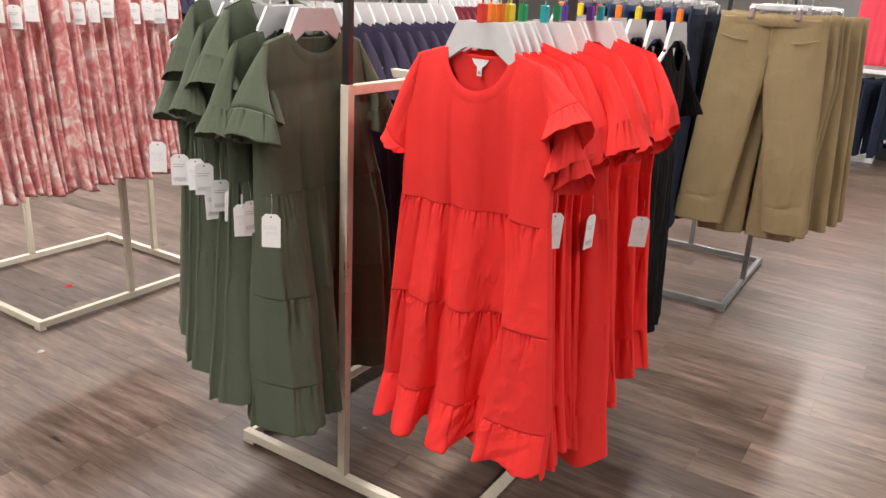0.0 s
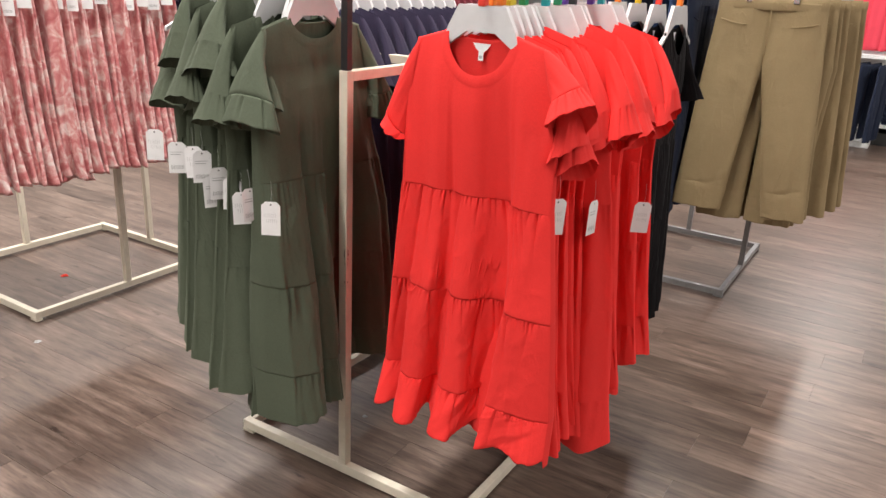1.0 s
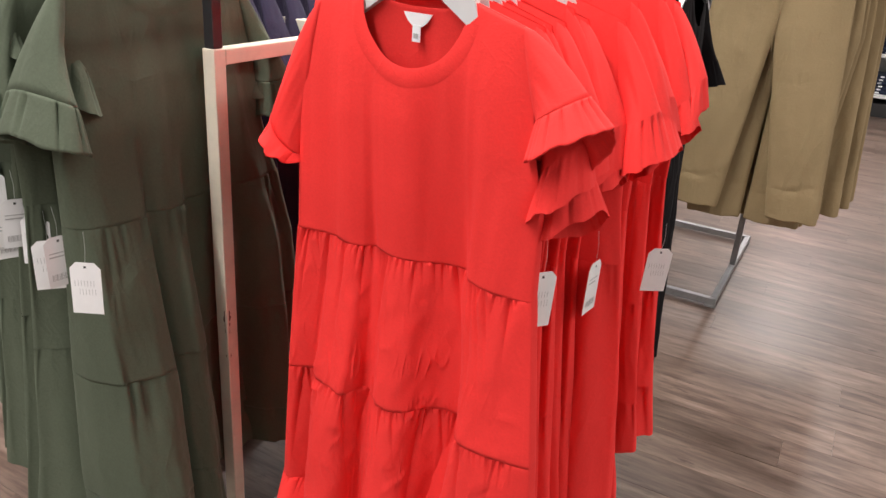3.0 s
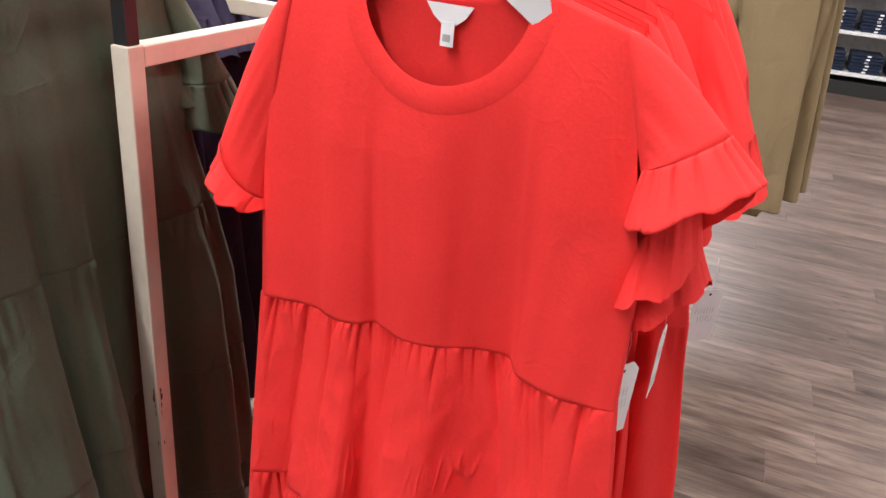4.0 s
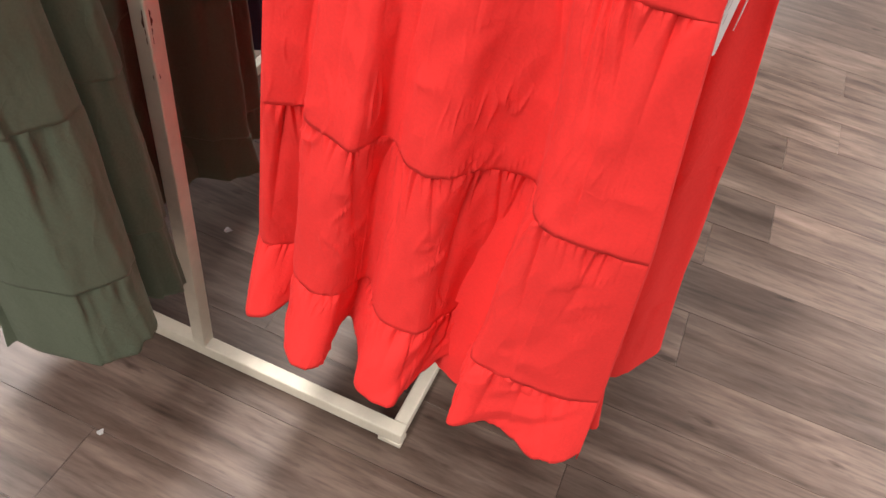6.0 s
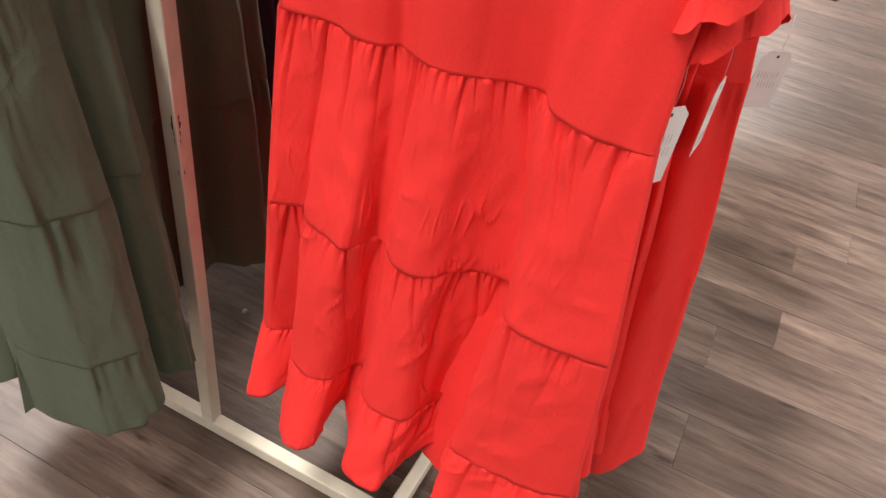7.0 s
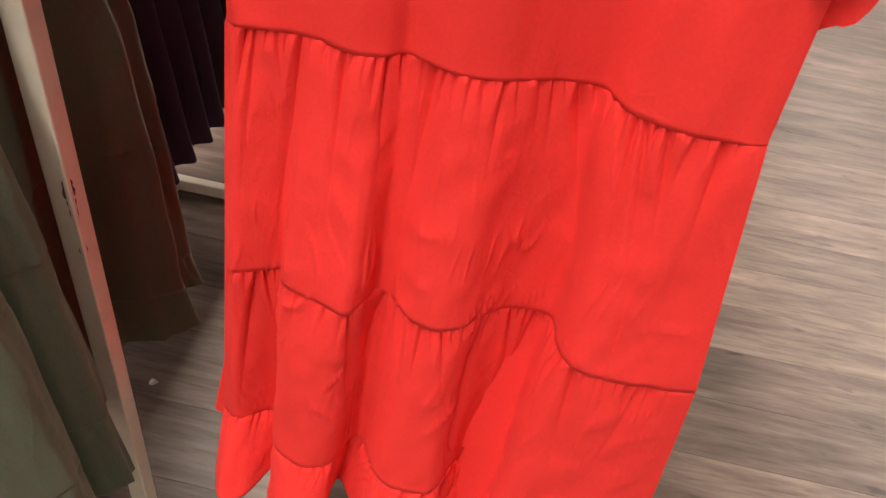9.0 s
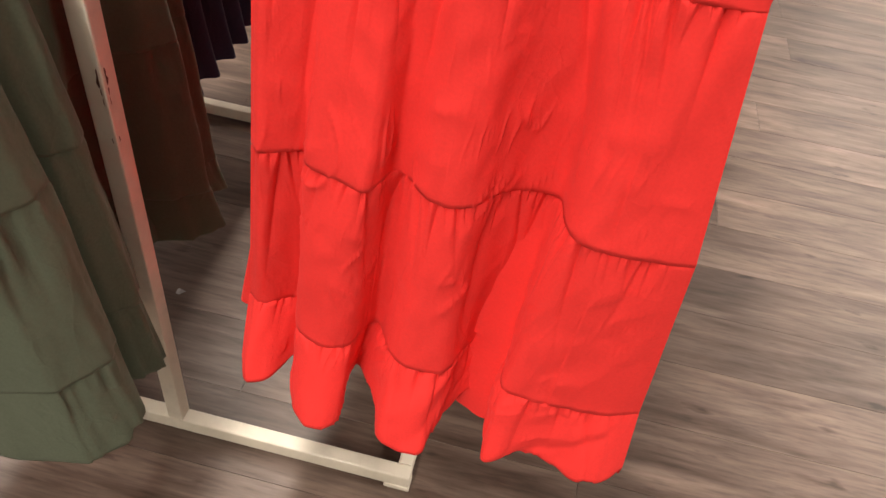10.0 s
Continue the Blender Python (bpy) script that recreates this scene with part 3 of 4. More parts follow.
def dress(name, cloth_mat, folds, deep, back_deep, seed, cols=120, fine=1.0, thick=0.0016, sway=0.0, pleats=13.0, solid=False, width=None, depth=None, valleys=(), lifts=(0.0, 0.0), hem_slant=None, gain=1.0, far_half=0.0, hollow=0.0, sleeve_wide=0.034, scoop=0.088, hang=None, sleeves=None):
    """A short-sleeved T-shirt dress with three gathered tiers on flutter sleeves, hung flat on a hanger. Front is -y. Returns the Empty."""
    e = empty(name, Matrix())
    pleat_rows = [(pleat_table(seed * 10 + k, 0.75 / pleats), pleat_table(seed * 10 + k + 5, 0.75 / pleats)) for k in range(3)]

    gather_rows = [gathers(seed * 10 + k, 1.6) for k in range(3)]

    def draped(th, z, gone, push, row):
        """A point of a dress whose front follows the hanging folds."""
        front = th >= 0
        at = max(0.0, min(SAMPLES - 1e-6, (1 - abs(th) / math.pi) * SAMPLES))
        i = int(at)
        f = at - i
        k = max(0, min(len(hang) - 2, sum(1 for lv in hang[1:-1] if z > lv[0])))
        lo, hi = hang[k], hang[k + 1]
        g = max(0.0, min(1.0, (z - lo[0]) / (hi[0] - lo[0])))
        if not front:
            s = i / SAMPLES
            wl, wr = (lo[1][0] * (1 - g) + hi[1][0] * g), (lo[1][-1] * (1 - g) + hi[1][-1] * g)
            x = wl[0] + (wr[0] - wl[0]) * (0.5 - 0.5 * math.cos(math.pi * s))
            y = wl[1] + (wr[1] - wl[1]) * s
            flat = min(1.0, max(0.0, (1.0 - z) / 0.55))
            y -= (0.020 + 0.030 * min(1.0, max(0.0, (1.24 - z) / 0.28)) + 0.024 * flat + 0.014 * flat * n2(x * 18, z * 1.5, seed + 3)) * math.sin(math.pi * s) ** 0.5 + push
            return x, -y
        qa = lo[1][i] * (1 - g) + hi[1][i] * g
        qb = lo[1][i + 1] * (1 - g) + hi[1][i + 1] * g
        q = qa * (1 - f) + qb * f
        n = lo[2][i] * (1 - g) + hi[2][i] * g
        arc = lo[3][i] * (1 - g) + hi[3][i] * g
        edge = min(1.0, 14 * min(at, SAMPLES - at) / SAMPLES)
        low = min(1.0, max(0.0, (0.96 - z) / 0.08))
        out = push
        out += edge * (0.0022 + 0.0016 * low) * n2(arc * 22, z * 7, seed + 4)
        out += edge * (0.0004 + 0.0013 * low) * n2(arc * 55 + z * 12, z * 38, seed + 5)
        out += edge * (1 - low) * 0.0040 * n2(arc * 38, z * 1.6, seed + 21)
        for lean, size, k_ in ((16.0, 26.0, 31), (-22.0, 30.0, 32), (5.0, 44.0, 33)):
            ridge = max(0.0, 1 - abs(n2(arc * size + z * lean, z * 13, seed + k_)) * 9)
            out += edge * (0.02 + 0.98 * low) * 0.0055 * ridge * ridge * max(0.0, n2(arc * 15, z * 16, seed + k_ + 4) - 0.04)
        if gone >= 0:
            places, creases = gather_rows[row]
            a = hang[3 - row][3][i] + 0.02
            j = int(np.searchsorted(places, a))
            rise = min(1.0, max(0.0, gone - 0.001) / 0.004)
            dip = 0.0
            for jj in range(max(0, j - 3), min(len(creases), j + 3)):
                deep_, half, run, slant = creases[jj]
                off = (a - slant * gone - places[jj]) / (half * (1 + gone / 0.05))
                if abs(off) < 6:
                    dip = max(dip, deep_ * math.exp(-0.55 * off if off > 0 else 1.2 * off) * math.exp(-(gone / run) ** 1.3))
            out += edge * rise * (0.0022 * math.exp(-gone / 0.05) - dip)
        return q[0] + n[0] * out, -(q[1] + n[1] * out)

    def point(th, z, gone, push, row=0):
        if hang:
            return draped(th, z, gone, push, row)
        xi = math.cos(th)
        s = math.sin(th)
        w = straight(z, width or W_AT)
        d = straight(z, depth or D_AT)
        amp = straight(z, A_AT)
        front = s >= 0
        f = smooth_between(xi, folds) if front else smooth_between(xi, BACK_FOLDS)
        soft = min(1.0, abs(s) * 2.2)
        y = d * s if depth is None else d * math.copysign(abs(s) ** 0.62, s)
        drift = 0.06 * n2(xi * 2.0, z * 2.2, seed + 9)
        if front:
            y += deep * amp * smooth_between(xi + drift, folds) * soft
        else:
            y -= back_deep * amp * f * soft
        # puckers under a seam, fading downwards
        side = 0.0 if front else 40.0
        if gone >= 0:
            dip = 0.0
            for px, dep, wid, length, slant in pleat_rows[row][0 if front else 1]:
                off = (xi - px - slant * gone) / wid
                if -3 < off < 3 and gone < 2.5 * length:
                    f_ = gone / length
                    dip += dep * math.exp(-1.5 * off if off > 0 else 0.75 * off) * (1 - f_ / 2.5) ** 1.3
            y += (1 if front else -1) * soft * (0.0032 * math.exp(-gone / 0.05) - gain * dip * max(0.0, 1 - gone / 0.2)) * min(1.0, max(0.0, gone - 0.003) / 0.004)
        for px, dep, wid in valleys if front else ():
            off = (xi + drift - px) / wid
            if -3 < off < 3:
                y -= dep * amp * math.exp(-off * off)
        y += (1 if front else -1) * soft * 0.014 * n2(xi * 6.5 + side, z * 1.6, seed + 7) * min(1.0, max(0.0, 0.94 - z) / 0.06)
        y += (1 if front else -1) * push
        y += (1 if front else -1) * soft * 0.0025 * fine * n2(xi * 9, z * 10, seed + 4)
        y += (1 if front else -1) * soft * (0.0020 if z < 0.94 else 0.0007) * fine * n2(xi * 20 + z * 9, z * 24, seed + 5)
        if cols > 200 and z < 0.94:
            for lean, size, k_ in ((5.0, 9.0, 31), (-7.0, 12.0, 32)):
                ridge = max(0.0, 1 - abs(n2(xi * size + z * lean, z * 5.5, seed + k_)) * 6)
                y += (1 if front else -1) * soft * 0.0040 * ridge * ridge * max(0.0, n2(xi * 5, z * 9, seed + k_ + 4) + 0.02)
        x = w * xi * (1 + 0.02 * n2(z * 6, 1 if front else 2, seed + 6)) + sway * (1.2 - z)
        y -= hollow * straight(z, HOLLOW_AT) * (1 - abs(xi) ** 2.5)
        if far_half and xi > 0:
            x *= 1 + far_half * min(1.0, max(0.0, (1.12 - z) / 0.3))
        return x, -y

    ths = [math.pi - 2 * math.pi * i / cols for i in range(cols)]
    if hang:
        fore, aft = int(cols * 0.8), int(cols * 0.2)
        ths = [math.pi - math.pi * i / fore for i in range(fore)] + [-math.pi * i / aft - 1e-9 for i in range(aft)]
    seam_low, hem_low = (0.474, 0.363) if hang else (0.492, 0.372)

    def tier(part_name, ztop, zlow, rows, row, hem=0.0, lab=""):
        rings = []
        for r in range(rows + 1):
            f = r / rows if not hang else (r / rows) ** 1.35
            ring = []
            for th in ths:
                z = ztop + (zlow - ztop) * f
                gone = ztop - z
                push = (0.0016 if hang else 0.0030) * min(1.0, max(0.0, gone - 0.003) / 0.003) - (0.0009 if hang else 0.0018)
                x, y = point(th, z, gone, push, row)
                if hem and hang:
                    y -= f * f * 0.004 * n1(x * 55, seed + 41)
                    z += f * (0.004 * n1(x * 40, seed + 43) + (max(0.0, min(0.045, 0.42 * (0.070 + y))) if th >= 0 else 0.0))
                elif hem and cols > 200:
                    y -= math.copysign(f * f * (0.009 * n1(math.cos(th) * 11, seed + 41) + 0.004 * n1(math.cos(th) * 24, seed + 42)), math.sin(th))
                    z += f * f * 0.007 * n1(math.cos(th) * 13, seed + 43)
                if hem_slant and hem:
                    z += f * smooth_between(math.cos(th), hem_slant)
                z += hem * f * ((0.004 if hang else 0.028) * n1(math.cos(th) * 3, seed + 11) + 0.005 * n1(math.cos(th) * 9, seed + 12))
                ring.append((x, y, z))
            rings.append(ring)
        v, fc = loft(rings)
        ob = put(part_name, link_mesh(part_name, v, [q[::-1] for q in fc], cloth_mat), e, lab)
        if solid:
            s = ob.modifiers.new("thickness", "SOLIDIFY")
            s.thickness, s.offset = thick, -1
        return ob

    k = min(cols / 120, 2.2)
    tier("upper_tier", 0.944, 0.703, int(26 * k), 0)
    tier("middle_tier", 0.707, seam_low - 0.004, int(24 * k), 1)
    tier("hem_ruffle", seam_low, hem_low, int(16 * k), 2, hem=1.0)

    # bodice: columns from the waist seam to shoulder, neck and armhole
    neck, drop = 0.080, scoop

    def top_of(x, front):
        ax = abs(x)
        if ax < neck:
            return 1.285 - (drop if front else 0.016) * math.sqrt(max(0, 1 - (ax / neck) ** 2))
        if ax < 0.165:
            return 1.285 - (ax - neck) / (0.165 - neck) * 0.024
        return 1.261 - 0.19 * ((ax - 0.165) / 0.031) ** 0.8

    def chest(x, z, front, f):
        """Depth of the bodice at x, z."""
        xi = max(-1.0, min(1.0, x / 0.196))
        th = math.acos(xi) if front else -math.acos(xi)
        if hang and front:
            th = math.pi * (1 - float(np.interp(x, hang[-1][1][:, 0], np.arange(SAMPLES + 1))) / SAMPLES)
        px, py = point(th, min(z, 1.2), -1.0, 0.0)
        ridge = 1.285 - max(0, abs(x) - neck) * 0.3
        close = min(1.0, max(0.0, (ridge + 0.006 - z) / 0.16)) ** 0.55
        drape = 0.0065 * n2(xi * 6, z * 1.1, seed + 21) * (1 if front else -1) * min(1, abs(math.sin(th)) * 2) * min(1, f * 4)
        return px, (py - drape) * close

    rings, rows = [], int(34 * k)
    for r in range(rows + 1):
        f = r / rows
        ring = []
        for th in ths:
            front = math.sin(th) >= 0
            x = 0.196 * math.cos(th)
            if hang and front:
                x = 0.196 * float(np.interp((1 - th / math.pi) * SAMPLES, np.arange(SAMPLES + 1), hang[-1][1][:, 0])) / 0.198
            zt = top_of(x, front)
            z = 0.94 + (zt - 0.94) * f
            px, y = chest(x, z, front, f)
            ring.append((px + (x - px) * f, y, z))
        rings.append(ring)
    v, fc = loft(rings)
    ob = put("bodice", link_mesh("bodice", v, fc, cloth_mat), e)
    if solid:
        s = ob.modifiers.new("thickness", "SOLIDIFY")
        s.thickness, s.offset = thick, -1

    # flat sewn neckband
    rings = []
    for i in range(65):
        a = 2 * math.pi * i / 64
        front = math.sin(a) >= 0
        sa = abs(math.sin(a))
        dr = drop if front else 0.016
        out = -1 if front else 1
        row = []
        for step in (-0.10, 0.0, 0.5, 0.92, 1.0):
            wide = 0.0165 * step
            x = (neck + wide) * math.cos(a)
            z = 1.285 - 0.006 * max(0, step) - (dr + wide) * sa
            y = chest(x, z, front, 1.0)[1] * (1 if sa > 0.02 else 0)
            row.append((x, y + out * (0.0007 if 0 <= step < 1 else 0.0001), z))
        rings.append(row)
    v, fc = loft(rings, closed=False)
    put("neckband", link_mesh("neckband", v, fc, cloth_mat), e)

    # sleeves with a gathered flutter ruffle
    for side in (-1, 1):
        lift = 0.02 * n1(side * 3.3, seed + 30) + lifts[0 if side < 0 else 1]
        n = 160 if solid else 84

        wide_sleeve = sleeve_wide

        def ring_at(top, low, dep, wave, ph, gather=0.0, droop=0.0):
            t, l = Vector((top[0], 0, top[1])), Vector((low[0], 0, low[1]))
            out = []
            for i in range(n):
                a = 2 * math.pi * i / n
                c, s_ = math.cos(a), math.sin(a)
                p = (t + l) / 2 + (t - l) / 2 * c + Vector((0, -dep * s_, 0))
                p += wave * (noise.noise(Vector((2.3 * math.cos(a) + ph, 2.3 * math.sin(a), seed * 3.1 + side))) * 1.5 + 0.22 * noise.noise(Vector((6 * math.cos(a) + ph, 6 * math.sin(a), seed * 2.1 + side)))) * Vector((0.55 * c * 0 + 0.5, -s_ * 1.0, -0.4))
                p.z -= droop * max(0.0, -s_) ** 1.5
                if gather:
                    for q in range(21):
                        g = (a - 2 * math.pi * (q + 0.6 * math.sin(q * 5.3 + seed)) / 21 + math.pi) % (2 * math.pi) - math.pi
                        if abs(g) < 0.2:
                            p -= ((t - l).normalized() * c * 0.7 + Vector((0, -s_, 0))) * (0.008 * (0.5 + 0.5 * math.sin(q * 2.9 + seed)) * gather * math.exp(-(g / 0.055) ** 2))
                p.x *= side
                out.append(tuple(p))
            return out

        cut = sleeves[0 if side < 0 else 1] if sleeves else None
        end_top, end_low, tip, under, root, sag = cut or ((0.230, 1.128 + lift), (0.182, 1.104 + lift), (0.256, 1.074 + lift), (0.178, 1.048 + lift), 1.110, 0.012)
        rings = []
        for r in range(15):
            f = r / 14
            top = (0.152 + (end_top[0] - 0.152) * f ** 0.85, 1.264 + (end_top[1] - 1.264) * f ** 1.2)
            low = (0.186 + (end_low[0] - 0.186) * f, root + (end_low[1] - root) * f)
            rings.append(ring_at(top, low, 0.010 + wide_sleeve * f, 0.005 * math.sin(math.pi * f), 0, 0.0, sag * f))
        v, fc = loft(rings)
        sleeve = put("sleeve", link_mesh("sleeve", v, fc, cloth_mat), e)
        rings = []
        for r in range(15):
            f = r / 14
            top = (end_top[0] + 0.0005 + (tip[0] - end_top[0]) * f, end_top[1] + 0.001 + (tip[1] - end_top[1] - 0.001) * f)
            low = (end_low[0] + (under[0] - end_low[0]) * f, end_low[1] - 0.001 + (under[1] - end_low[1]) * f)
            rings.append(ring_at(top, low, 0.0098 + wide_sleeve + 0.026 * f + 0.002 * min(1, f * 8), 0.007 * f ** 0.8, 2.0, 1.5 * min(1.0, math.dist(tip, end_top) / 0.03) ** 2 * min(1, f * 8) * max(0.0, 1 - 0.7 * f), sag * (1 + 0.5 * f)))
        v, fc = loft(rings)
        ruffle = put("ruffle", link_mesh("ruffle", v, fc, cloth_mat), sleeve)
        for o in (sleeve, ruffle) if solid else ():
            s = o.modifiers.new("thickness", "SOLIDIFY")
            s.thickness, s.offset = thick, 0

    if cloth_mat is OLIVE:
        return e
    # woven label inside the back of the neck, with a small size tab
    out = [(-0.022, 1.262), (0.022, 1.262), (0.015, 1.252), (0.007, 1.246), (-0.007, 1.246), (-0.015, 1.252)]
    bm = bmesh.new()
    a = [bm.verts.new((x, 0.0035, z)) for x, z in out]
    b = [bm.verts.new((x, 0.0045, z)) for x, z in out]
    bm.faces.new(a)
    bm.faces.new(b[::-1])
    for i in range(6):
        bm.faces.new((a[(i + 1) % 6], a[i], b[i], b[(i + 1) % 6]))
    lab = part("neck_label", bm, LABEL_WHITE, e, "white woven neck label")
    part("size_tab", box((-0.006, 0.002, 1.228), (0.006, 0.003, 1.248), 0), LABEL_WHITE, lab, "small white size tab")
    part("print", box((-0.0035, 0.001, 1.232), (0.0035, 0.0016, 1.238), 0), CARD_GREY, lab)
    return e


def at_rack(base, u, v, turn):
    return base @ pose(u, v, 0, 0, 0, turn)


hero = dress("tiered_dress", CORAL, HERO_FOLDS, 0.085, 0.02, 1, cols=1000, solid=True, hang=hanging_folds(), sleeve_wide=0.022, sleeves=(
    ((0.240, 1.102), (0.186, 1.046), (0.234, 1.086), (0.184, 1.036), 1.075, 0.004), ((0.238, 1.202), (0.182, 1.166), (0.268, 1.176), (0.178, 1.120), 1.150, 0.030)))
hero.matrix_basis = at_rack(RACK, 0.411, -0.09, -6.3)
tagged(hero, "coral red short-sleeved tiered cotton dress on a hanger", "dress", group="coral dresses on the rack")
hanger(at_rack(RACK, 0.411, -0.09, -6.3), "red")

second = dress("tiered_dress", CORAL, SIDE_FOLDS, 0.022, 0.015, 4, cols=160, lifts=(0.0, 0.045), hollow=0.045, sleeves=(
    ((0.230, 1.128), (0.182, 1.104), (0.256, 1.074), (0.178, 1.048), 1.110, 0.012), ((0.232, 1.140), (0.186, 1.090), (0.244, 1.088), (0.184, 1.036), 1.095, 0.014)))
third = dress("tiered_dress", CORAL, BACK_FOLDS, 0.075, 0.02, 8, cols=130, width=[(0.36, 0.288), (0.49, 0.268), (0.705, 0.245), (0.94, 0.215), (1.06, 0.198), (1.30, 0.195)], lifts=(0.0, 0.02))
fourth = dress("tiered_dress", CORAL, OLIVE_FOLDS, 0.030, 0.015, 6, cols=160, hollow=0.040, sleeve_wide=0.026, sleeves=(
    ((0.230, 1.128), (0.182, 1.104), (0.256, 1.074), (0.178, 1.048), 1.110, 0.012), ((0.240, 1.104), (0.190, 1.058), (0.262, 1.058), (0.194, 1.004), 1.085, 0.016)))
for d in (second, third, fourth):
    tagged(d, "coral red tiered dress hanging tightly behind others", "dress", group="coral dresses on the rack")
# along the rail, turn, size marker, which dress, breadth, fullness, length, shift across
RED_ROW = [(-0.045, -6, "orange", second, 1.0, 1.0, 1.0, 0.0), (0.125, 0, "teal", third, 0.97, 1.0, 1.06, 0.042), (-0.012, -9, "orange", fourth, 0.97, 1.0, 1.01, 0.004),
           (0.018, -4, "yellow", second, 0.95, 1.4, 0.99, 0.006), (0.050, 2, "yellow", fourth, 0.99, 1.2, 1.0, -0.004), (0.085, -3, "green", second, 0.97, 1.5, 1.02, 0.008),
           (0.255, 4, "green", fourth, 1.03, 1.4, 0.99, 0.012), (0.31, -5, "purple", second, 1.02, 1.7, 1.0, 0.004), (0.46, -2, "purple", fourth, 0.98, 1.3, 1.0, 0.012), (0.515, 3, "teal", second, 0.98, 1.6, 0.98, 0.018)]
placed_kinds = []
for v, turn, size, src, broad, full, tall, across in RED_ROW:
    m = at_rack(RACK, 0.405 + across, v, turn)
    placed = m @ pose(0, 0, 1.285 * (1 - tall)) @ Matrix.Diagonal((broad, full, tall, 1))
    if src in placed_kinds:
        copy_thing(src, placed)
    else:
        src.matrix_basis = placed
        placed_kinds.append(src)
    hanger(m, size)

olive = dress("tiered_dress", OLIVE, OLIVE_FOLDS, 0.17, 0.02, 12, cols=260, solid=True, width=OLIVE_W, depth=OLIVE_D, valleys=((-0.40, 0.055, 0.05),), lifts=(0.01, 0.0), hem_slant=[(-1, 0.0), (0.2, 0.0), (0.55, 0.05), (1, 0.055)], gain=1.0, far_half=0.36, sleeve_wide=0.062, scoop=0.050)
LONGER = pose(0, 0, -0.09) @ Matrix.Diagonal((1, 1, 1.07, 1))
olive.matrix_basis = at_rack(RACK, -0.062, -0.062, 88) @ LONGER
tagged(olive, "olive green short-sleeved tiered cotton dress beside the rack post", "dress", group="olive dresses on the rack")
hanger(at_rack(RACK, -0.062, -0.062, 88))
olive_b = dress("tiered_dress", OLIVE, BACK_FOLDS, 0.045, 0.02, 15, cols=130, gain=0.9, lifts=(-0.015, 0.0), sleeve_wide=0.030)
olive_c = dress("tiered_dress", OLIVE, HERO_FOLDS, 0.075, 0.03, 19, cols=130, gain=0.9, sway=-0.03, lifts=(0.03, 0.0), hem_slant=[(-1, -0.03), (0, 0.01), (1, 0.02)], sleeve_wide=0.036)
olive_d = dress("tiered_dress", OLIVE, SIDE_FOLDS, 0.030, 0.05, 22, cols=130, gain=0.9, sway=0.05, lifts=(-0.035, 0.0), hem_slant=[(-1, 0.03), (0, 0.0), (1, -0.02)])
for d in (olive_b, olive_c, olive_d):
    tagged(d, "olive green tiered dress hanging among others", "dress", group="olive dresses on the rack")
# along the rail, turn, set-back, kind, breadth, fullness, length
GREEN_ROW = [(-0.100, 93, -0.030, 1, 0.86, 1.0, 1.05), (-0.130, 82, -0.060, 0, 0.95, 1.2, 1.02), (-0.165, 97, -0.020, 2, 0.74, 1.0, 1.00), (-0.205, 86, -0.050, 1, 0.98, 1.3, 1.03),
             (-0.290, 78, -0.060, 0, 0.80, 1.1, 1.01), (-0.325, 99, -0.030, 2, 0.94, 1.2, 0.99), (-0.400, 92, -0.035, 1, 0.76, 1.0, 1.00), (-0.455, 82, -0.030, 2, 0.92, 1.2, 0.98)]
used = set()
for i, (u, turn, v, kind, broad, full, tall) in enumerate(GREEN_ROW):
    src = (olive_b, olive_c, olive_d)[kind]
    m = at_rack(RACK, u, v, turn) @ pose(0, 0, 0.008 * n1(i * 5.1, 3), 0, 3.0 * n1(i * 2.7, 6), 0)
    placed = m @ pose(0, 0, 1.285 * (1 - tall)) @ Matrix.Diagonal((broad, full, tall, 1))
    if kind in used:
        copy_thing(src, placed)
    else:
        src.matrix_basis = placed
    used.add(kind)
    hanger(m)

navy = dress("tiered_dress", NAVY, BACK_FOLDS, 0.04, 0.03, 23, cols=80)
tagged(navy, "dark navy tiered dress on the rack's far rail", "dress", group="navy dresses on the rack")
for i in range(11):
    m = at_rack(RACK, -0.387, 0.27 + 0.07 * i, 2 + 4 * n1(i * 1.7, 3))
    if i == 0:
        navy.matrix_basis = m
    else:
        copy_thing(navy, m)
    hanger(m)

black = dress("tiered_dress", BLACK, SIDE_FOLDS, 0.04, 0.03, 27, cols=80)
tagged(black, "black tiered dress on the rack's far rail", "dress", group="black dresses on the rack")
for i in range(7):
    m = at_rack(RACK, 0.17 + 0.062 * i, 0.825, 90 + 5 * n1(i * 2.3, 6))
    if i == 0:
        black.matrix_basis = m @ Matrix.Diagonal((0.62, 1, 1, 1))
    else:
        copy_thing(black, m).scale = (0.62, 1, 1)
    hanger(m, ("orange", "yellow", "red")[i % 3])


